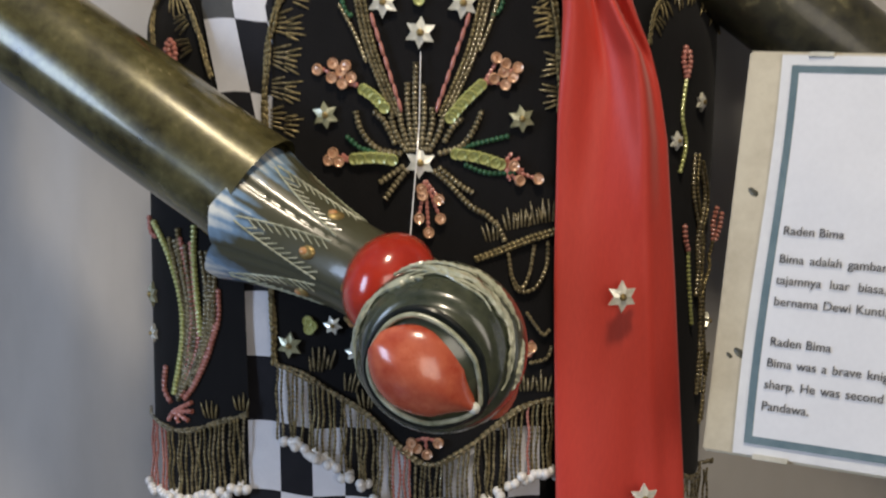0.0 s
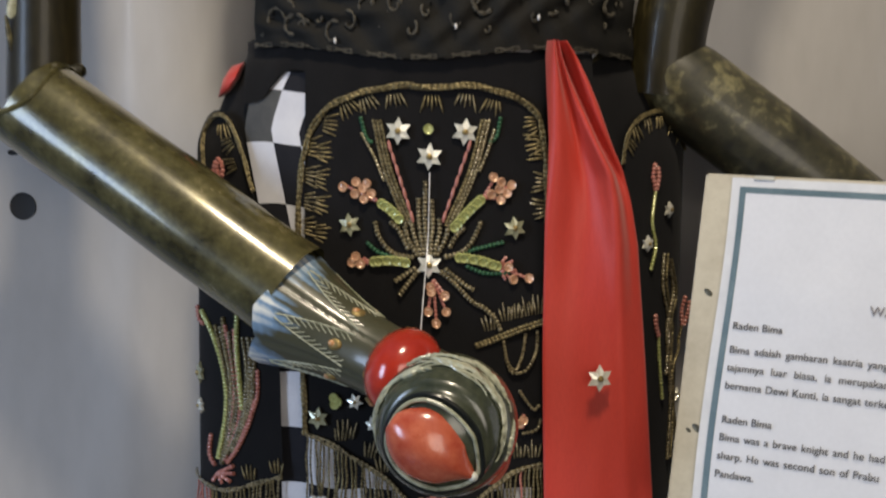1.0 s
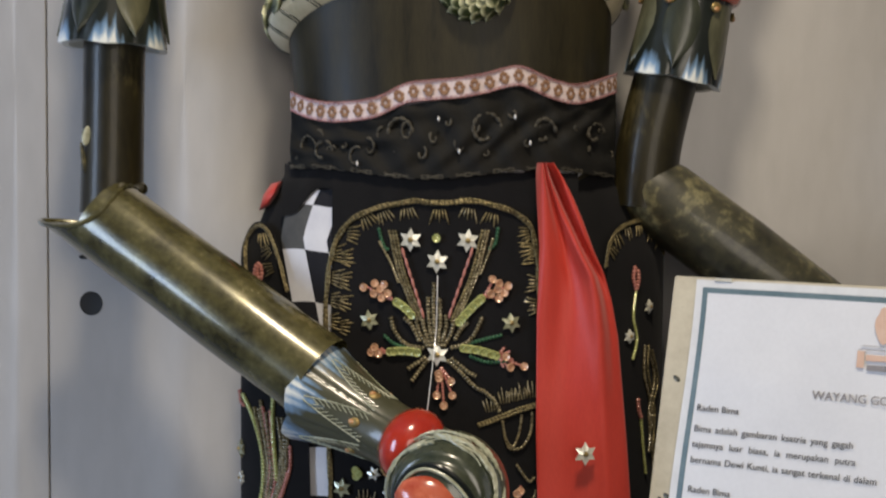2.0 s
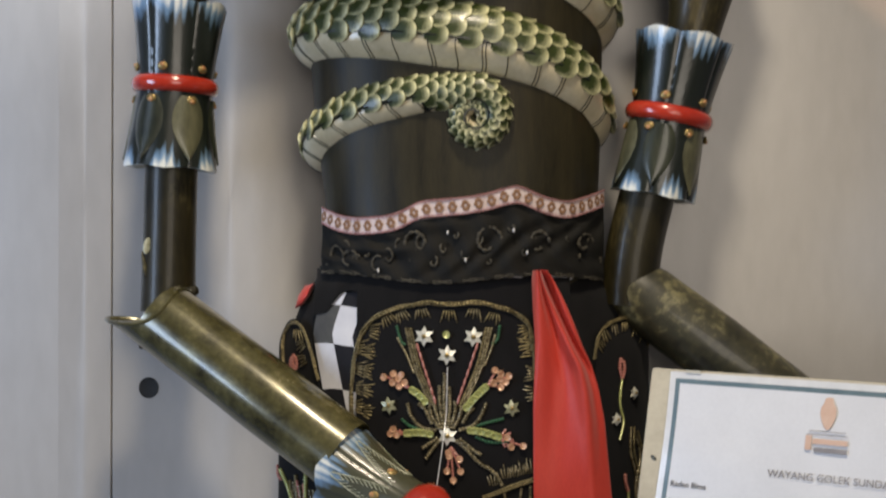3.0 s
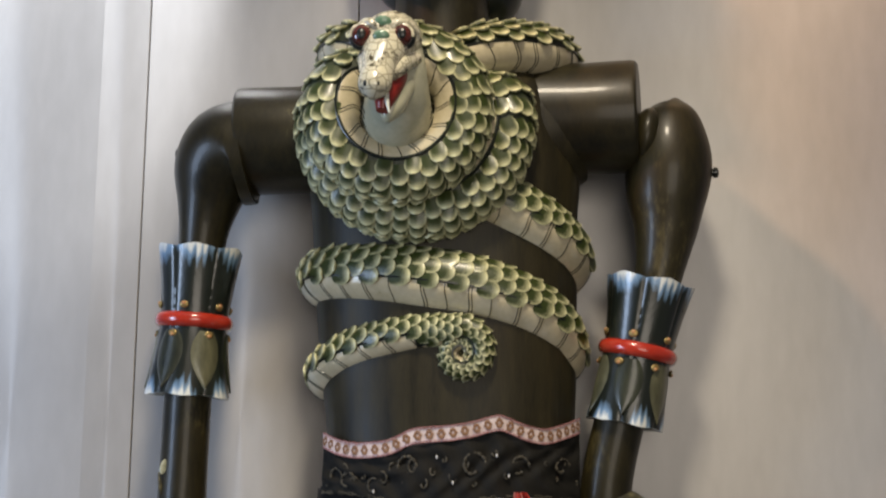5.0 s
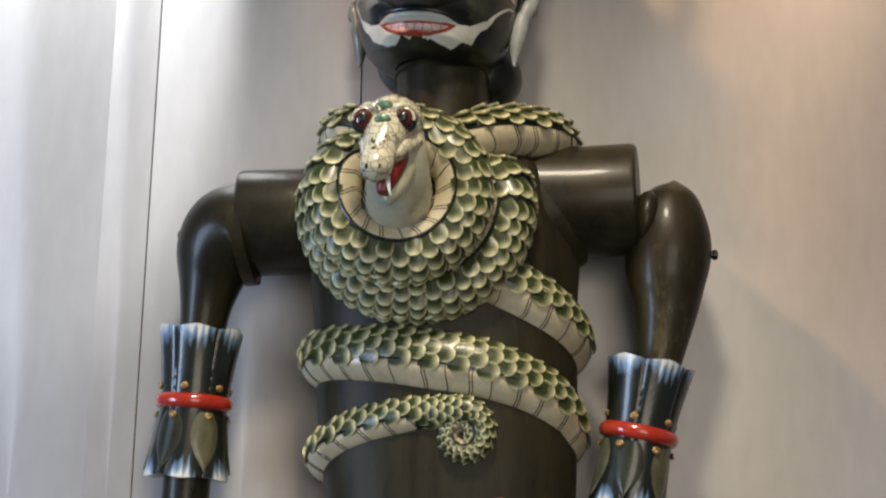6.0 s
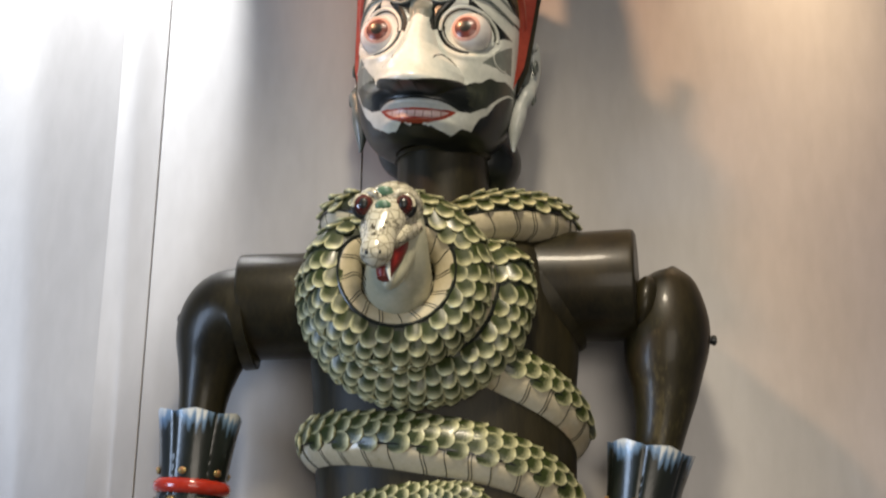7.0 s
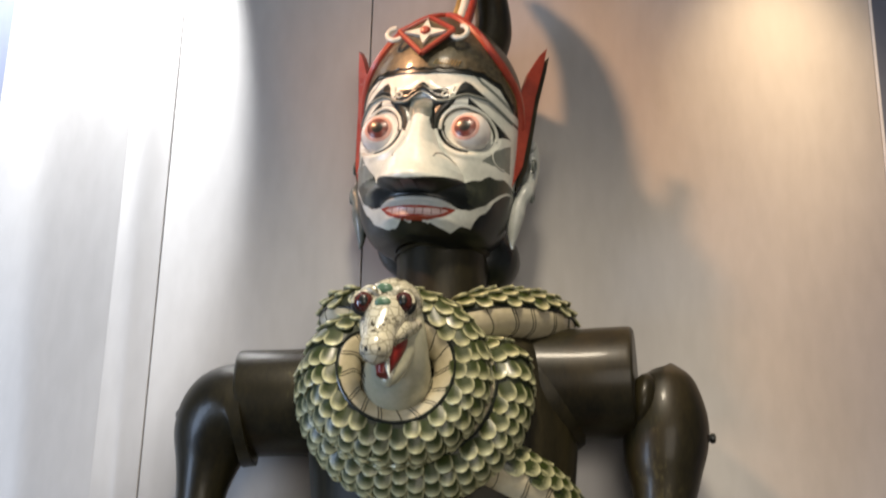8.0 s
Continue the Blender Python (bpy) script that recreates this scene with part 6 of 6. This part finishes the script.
fringe([(0.1794, 1.0614), (0.1999, 1.0462), (0.2112, 1.051)], 10, east)

# ---- red sash ----
sash = thing("hanging_scarf", "hanging red satin scarf with star sequins", "scarf")
sash_l = [(1.432, 0.0800), (1.4225, 0.0790), (1.40, 0.0800), (1.3631, 0.0824), (1.3385, 0.0822), (1.3051, 0.0812), (1.2042, 0.0823), (1.0703, 0.0870), (0.80, 0.095)]
sash_r = [(1.432, 0.0930), (1.4244, 0.0985), (1.405, 0.1090), (1.3846, 0.1180), (1.360, 0.1275), (1.3424, 0.1360), (1.32, 0.1430), (1.2893, 0.1490), (1.2046, 0.1575), (1.07, 0.1690), (0.80, 0.185)]


def along(pairs, z):
    return float(np.interp(z, [p[0] for p in pairs][::-1], [p[1] for p in pairs][::-1]))


def sash_place(s, t):
    z = 1.432 - 0.63 * t
    l, r = along(sash_l, z), along(sash_r, z)
    x = l + (r - l) * s
    g = max(0, min(1, (1.42 - z) / 0.08))
    ridge = 0.45 + 0.30 * g
    open_ = max(0.0, 1 - t * 3.2)
    fold = 0.0060 * math.exp(-((s - ridge) / 0.09) ** 2) * (0.3 + open_) + 0.0042 * math.sin(7.5 * s + 9 * t) * (0.35 + open_) - 0.008 * math.exp(-((s - ridge - 0.15) / 0.06) ** 2) * open_
    # creases that run down from the tucked end
    for c0, c1, dep in ((0.66, 0.95, 0.0055), (0.34, 0.50, 0.0014)):
        mid_s = c0 + (c1 - c0) * min(1, t / 0.16)
        fold -= dep * math.exp(-((s - mid_s) / 0.075) ** 2) * max(0, 1 - t / 0.24)
        fold += 0.7 * dep * math.exp(-((s - mid_s + 0.11) / 0.06) ** 2) * max(0, 1 - t / 0.24)
    fold += 0.0015 * math.sin(4 * s - 6 * t)
    edge = -0.004 * (abs(2 * s - 1) ** 6)
    p = on_skirt(x, z, 0.010)
    p.y = -0.0180 + 0.28 * (p.y + 0.010) - 1.5 * fold - edge
    return p


part("cloth", Shape().add(sheet(48, 110, sash_place, 0.0022)), M_satin, sash, sharp=80)
for px in ((0.121, 1.1966), (0.1394, 1.0701)):
    put("star_sequin", ME_star, Matrix.Translation((px[0], -0.0240 + 0.1 * (px[0] - 0.12), px[1])) @ pose(0, 0, 0, 90, 0, 12), sash, "gold-centred star sequin")
tri = [(-0.136, 1.4149), (-0.1478, 1.4121), (-0.1554, 1.4017), (-0.1575, 1.3888), (-0.1481, 1.3938), (-0.1407, 1.4039)]
mid_ = (sum(p[0] for p in tri) / 6, sum(p[1] for p in tri) / 6)
rows = [[on_skirt(mid_[0] + (x - mid_[0]) * f, mid_[1] + (z - mid_[1]) * f, o) for x, z in tri] for f, o in ((1.0, -0.004), (1.0, 0.003), (0.75, 0.0065), (0.3, 0.008))]
stub = part("red_cloth_end", Shape().add(rings(rows)), M_satin, sharp=80)
tagged(stub, "small end of red satin cloth at the waist", "cloth")

# ---- waist cloth and ribbon ----
waist = thing("waist_cloth", "dark patterned cloth band creased round the puppet's waist", "waistband")
ribbon_line = [(-0.1277, 1.4835), (-0.1093, 1.476), (-0.086, 1.4726), (-0.0549, 1.4756), (-0.0385, 1.4823), (-0.0227, 1.4886), (0.0135, 1.4919), (0.0391, 1.4966), (0.0651, 1.503), (0.0876, 1.495), (0.1157, 1.4897), (0.1526, 1.5018)]
rib = smooth_path(ribbon_line, 10)
rx, rz = [float(p[0]) for p in rib], [float(p[1]) for p in rib]


def ribbon_z(x):
    return float(np.interp(x, rx, rz))


def waist_place(s, t):
    x = rx[0] + (rx[-1] - rx[0]) * s
    top = ribbon_z(x) - 0.004
    low = 1.4225 + 0.004 * math.sin(9 * s + 1)
    z = top + (low - top) * t
    crease = 0.0022 * math.sin(34 * s + 5 * math.sin(4 * t + 6 * s)) * math.sin(math.pi * t) + 0.0015 * math.sin(60 * s - 9 * t)
    return on_waist(x, z, 0.004 + crease + 0.003 * t)


part("cloth", Shape().add(sheet(150, 24, waist_place, 0.004)), M_batik, waist, sharp=80)
low_line = [(rx[0] + (rx[-1] - rx[0]) * i / 24, 1.4235 + 0.004 * math.sin(9 * i / 24 + 1)) for i in range(25)]
for k in range(2):
    bead_line([(x, z + 0.0012 * (-1) ** (i + k)) for i, (x, z) in enumerate(low_line)], M_batikpale, waist, 0.0008, 0.007, "hem_trim", 0.004, on_waist)
for x, z in [(-0.0003, 1.4668), (-0.067, 1.4301), (0.0167, 1.4407), (0.0622, 1.4692), (0.075, 1.4482)]:
    put("bead", ME_pearl, seat(x, z, 0.009, 0, on_waist) @ Matrix.Diagonal((0.45, 0.8, 0.45, 1)), waist, "small silver bead")
for x, z, r in [(*(-0.0332, 1.4551), 0.012), (*(0.0375, 1.458), 0.014), (*(0.086, 1.4571), 0.011), (*(-0.0973, 1.4401), 0.009), (*(0.1315, 1.4568), 0.009)]:
    bead_line([(x + r * (1 - q / 9) * math.cos(q), z + 1.2 * r * (1 - q / 9) * math.sin(q)) for q in np.linspace(0, 5.4, 12)], M_batikpale, waist, 0.0017, 0.0056, "woven_scroll", 0.006, on_waist)

for i in range(26):
    f = (i + 0.5) / 26
    x = rx[0] + (rx[-1] - rx[0]) * f
    z = 1.428 + (ribbon_z(x) - 0.018 - 1.428) * (0.25 + 0.55 * ((i * 7) % 5) / 4)
    r = 0.0045 + 0.0035 * ((i * 3) % 4) / 3
    sg = 1 if i % 2 else -1
    bead_line([(x + sg * r * (1 - q / 8) * math.cos(q), z + 1.4 * r * (1 - q / 8) * math.sin(q)) for q in np.linspace(0.2 * i, 0.2 * i + 4.8, 12)], M_batikpale, waist, 0.0012, 0.0060, "woven_scroll", 0.006, on_waist)

ribbon = thing("ribbon_trim", "pale pink woven ribbon with brown flower motifs", "ribbon")


def ribbon_place(s, t):
    x = rx[0] + (rx[-1] - rx[0]) * s
    return on_waist(x, ribbon_z(x) + 0.0073 - 0.0146 * t, 0.0062 + 0.0006 * math.sin(40 * s))


part("woven_band", Shape().add(sheet(140, 4, ribbon_place, 0.0012)), M_ribbon, ribbon)
for o in (0.0078, -0.0078, 0.0062, -0.0062):
    bead_line([(x, z + o) for x, z in zip(rx[::5], rz[::5])], M_ribbonedge, ribbon, 0.0007 if abs(o) > 0.007 else 0.0003, 0.0068, "stitched_edge", 0.004, on_waist)
mo = Shape()
for i in range(6):
    q = math.pi * i / 3
    mo.add(ball((0.0029 * math.cos(q), 0.0033 * math.sin(q), 0.0002), (0.0019, 0.0019, 0.0005), 8, 4), 0)
mo.add(ball((0, 0, 0.0002), (0.0009, 0.0009, 0.0006), 8, 4), 1)
for sx in (-1, 1):
    mo.add(ball((0, 0.0048 * sx, 0.0001), (0.0016, 0.0006, 0.0004), 8, 4), 0)
ME_motif = mo.mesh("flower_motif", [M_motif, M_ribbon])
length = np.cumsum([0] + [(on_waist(a, c) - on_waist(b, d_)).length for a, b, c, d_ in zip(rx, rx[1:], rz, rz[1:])])
n_motif = int(length[-1] / 0.0122)
for i in range(n_motif):
    s = length[-1] * (i + 0.5) / n_motif
    x = float(np.interp(s, length, rx))
    slope = math.degrees(math.atan2(ribbon_z(x + 0.002) - ribbon_z(x - 0.002), 0.004))
    put("flower_motif", ME_motif, seat(x, ribbon_z(x), 0.0072, slope, on_waist), ribbon)

# hanging thread
thread = part("thread", Shape().add(tube([on_skirt(*(0.0, 1.3392), 0.006), on_skirt(*(-0.0005, 1.2964), 0.010), Vector((-0.0032, -0.035, 1.2694)), Vector((-0.0068, -0.075, 1.2391)), Vector((-0.0093, -0.1, 1.2234))], 0.0004, 6)), M_pearl)
tagged(thread, "thin pale thread tied to the fist", "thread")

# ---- printed sign on its board ----
sign = thing("sign_board", "laminated printed caption sheet on a cream board with steel post", "sign")
SIGN = Matrix.Translation((0.2046, -0.04, 1.3410)) @ Matrix.Rotation(radians(-29.6), 4, "Z") @ Matrix.Rotation(radians(-15.4), 4, "X") @ Matrix.Rotation(radians(0.25), 4, "Y")
SW, SH = 0.3140, 0.2275


def flat(name, x0, x1, z0, z1, y0, y1, mat, parent, label="", bevel=0.0006):
    ob = part(name, Shape().add(box(x0, x1, y0, y1, -z1, -z0, bevel)), mat, parent, label)
    ob.matrix_basis = SIGN if parent is sign else Matrix()
    return ob


flat("backing_board", -0.0185, SW + 0.015, -0.0025, SH + 0.0015, 0.0030, 0.0090, M_board, sign, "cream mounting board, scuffed", 0.0012)


def curled(x0, x1, z0, z1, y, wave=0.0010, nx=40, nz=30, thick=0.0007):
    out = []
    for i in range(nz + 1):
        z = z0 + (z1 - z0) * i / nz
        f = []
        for j in range(nx + 1):
            x = x0 + (x1 - x0) * j / nx
            side = 0.0016 * math.sin(5.2 * z / SH + 0.6) * (1 - min(1, (x - x0) / 0.05)) if wave else 0
            f.append(Vector((x + side, y - wave * (0.6 * math.sin(17 * x + 5 * z) + 0.8 * math.exp(-(((z - 0.075) / 0.02) ** 2)) * math.sin(30 * x)), -z)))
        out.append(f + [p + Vector((0, thick, 0)) for p in reversed(f)])
    return rings(out)


ob = part("laminate", Shape().add(curled(0, SW, 0, SH, 0.0010)), M_film, sign, "clear plastic laminate with milky rim", sharp=60)
ob.matrix_basis = SIGN
ob = part("paper_sheet", Shape().add(curled(0.0068, SW - 0.0068, 0.0070, SH - 0.0075, -0.0002)), M_paper, sign, "white printed sheet", sharp=60)
ob.matrix_basis = SIGN
# printed border
for x0, x1, z0, z1, tag in ((0.0062, 0.0104, 0.0064, SH - 0.0068, "upright"), (SW - 0.0104, SW - 0.0062, 0.0064, SH - 0.0068, "upright"), (0.0062, SW - 0.0062, 0.0064, 0.0106, "flat"), (0.0062, SW - 0.0062, SH - 0.0106, SH - 0.0064, "flat")):
    ob = part("printed_border", Shape().add(curled(x0, x1, z0, z1, -0.0005, 0.0010, 6 if tag == "upright" else 40, 30 if tag == "upright" else 4, 0.0003)), M_teal, sign, sharp=60)
    ob.matrix_basis = SIGN


def words(text, x, z, size, mat=M_ink, gap=1.0, bold=0.00006):
    data = bpy.data.curves.new("caption_line", "FONT")
    data.body, data.size, data.space_word, data.extrude, data.offset = text, size, gap, 0.00005, bold
    data.materials.append(mat)
    ob = new("caption_line", data)
    ob.parent = sign
    ob.matrix_basis = SIGN @ pose(x, -0.0018, -z, 90)
    return ob


T = 0.0070
words("Raden Bima", 0.0132, 0.1035, T)
words("Bima adalah gambaran ksatria yang gagah", 0.0128, 0.1195, T, gap=1.55)
words("tajamnya luar biasa, ia merupakan putra", 0.0126, 0.1315, T, gap=2.2)
words("bernama Dewi Kunti, ia sangat terkenal di dalam", 0.0126, 0.1435, T, gap=1.15)
words("Raden Bima", 0.0130, 0.1660, T)
words("Bima was a brave knight and he had a", 0.0126, 0.1778, T, gap=1.35)
words("sharp. He was second son of Prabu", 0.0126, 0.1898, T, gap=1.30)
words("Pandawa.", 0.0124, 0.2018, T)
words("WAYANG GOLEK SUNDA", 0.1000, 0.0860, 0.0088, M_inkgrey)
# emblem as plain shapes: flame, bowl and bars
fl = [(0.0065 * math.sin(q) * (1 - 0.35 * math.cos(q)), 0.0120 * -math.cos(q) + (0.004 if math.cos(q) < -0.9 else 0)) for q in np.linspace(0, 2 * math.pi, 28)[:-1]]
ob = part("emblem", Shape().add(slab(fl, 0.0003), 0), M_logo, sign, "faded orange flame emblem")
ob.matrix_basis = SIGN @ pose(0.1475, -0.0019, -0.0300)
for x0, x1, z0, z1, m in ((0.1325, 0.1630, 0.0432, 0.0438, M_inkgrey), (0.1305, 0.1650, 0.0462, 0.0468, M_inkgrey), (0.1300, 0.1352, 0.0475, 0.0600, M_logo), (0.1362, 0.1655, 0.0500, 0.0545, M_logo), (0.1375, 0.1655, 0.0575, 0.0615, M_inkgrey)):
    flat("emblem_bar", x0, x1, z0, z1, -0.0021, -0.0017, m, sign, "", 0)
# clips and scuffs along the edges
flat("tape_strip", 0.0160, 0.0300, -0.0016, 0.0012, -0.0008, 0.0034, M_tape, sign, "clear tape strip at the top", 0.0003)
flat("tape_strip", 0.0105, 0.0300, SH - 0.001, SH + 0.002, -0.0008, 0.0034, M_tape, sign, "clear tape strip at the foot", 0.0003)
for x, z, r in ((-0.0070, 0.0800, 0.0020), (-0.0040, 0.1720, 0.0022), (-0.0095, 0.1740, 0.0012)):
    ob = part("scuff", Shape().add(ball((0, 0, 0), (r * 1.8, 0.0003, r), 10, 6)), M_mottled, sign, "dark scuff mark")
    ob.matrix_basis = SIGN @ pose(x, 0.0029, -z, 0, 35, 0)
post_top = SIGN @ Vector((0.20, 0.012, -0.12))
ob = part("post", Shape().add(tube([(post_top.x, post_top.y + 0.005, 0.01), (post_top.x, post_top.y + 0.005, 1.0), (post_top.x, post_top.y + 0.005, post_top.z)], 0.012, 20)), M_steel, sign, "brushed steel post")
ob = part("foot_plate", Shape().add(tube([(post_top.x, post_top.y + 0.005, 0), (post_top.x, post_top.y + 0.005, 0.010), (post_top.x, post_top.y + 0.005, 0.014)], [0.10, 0.10, 0.092], 32)), M_steel, sign, "round steel foot")
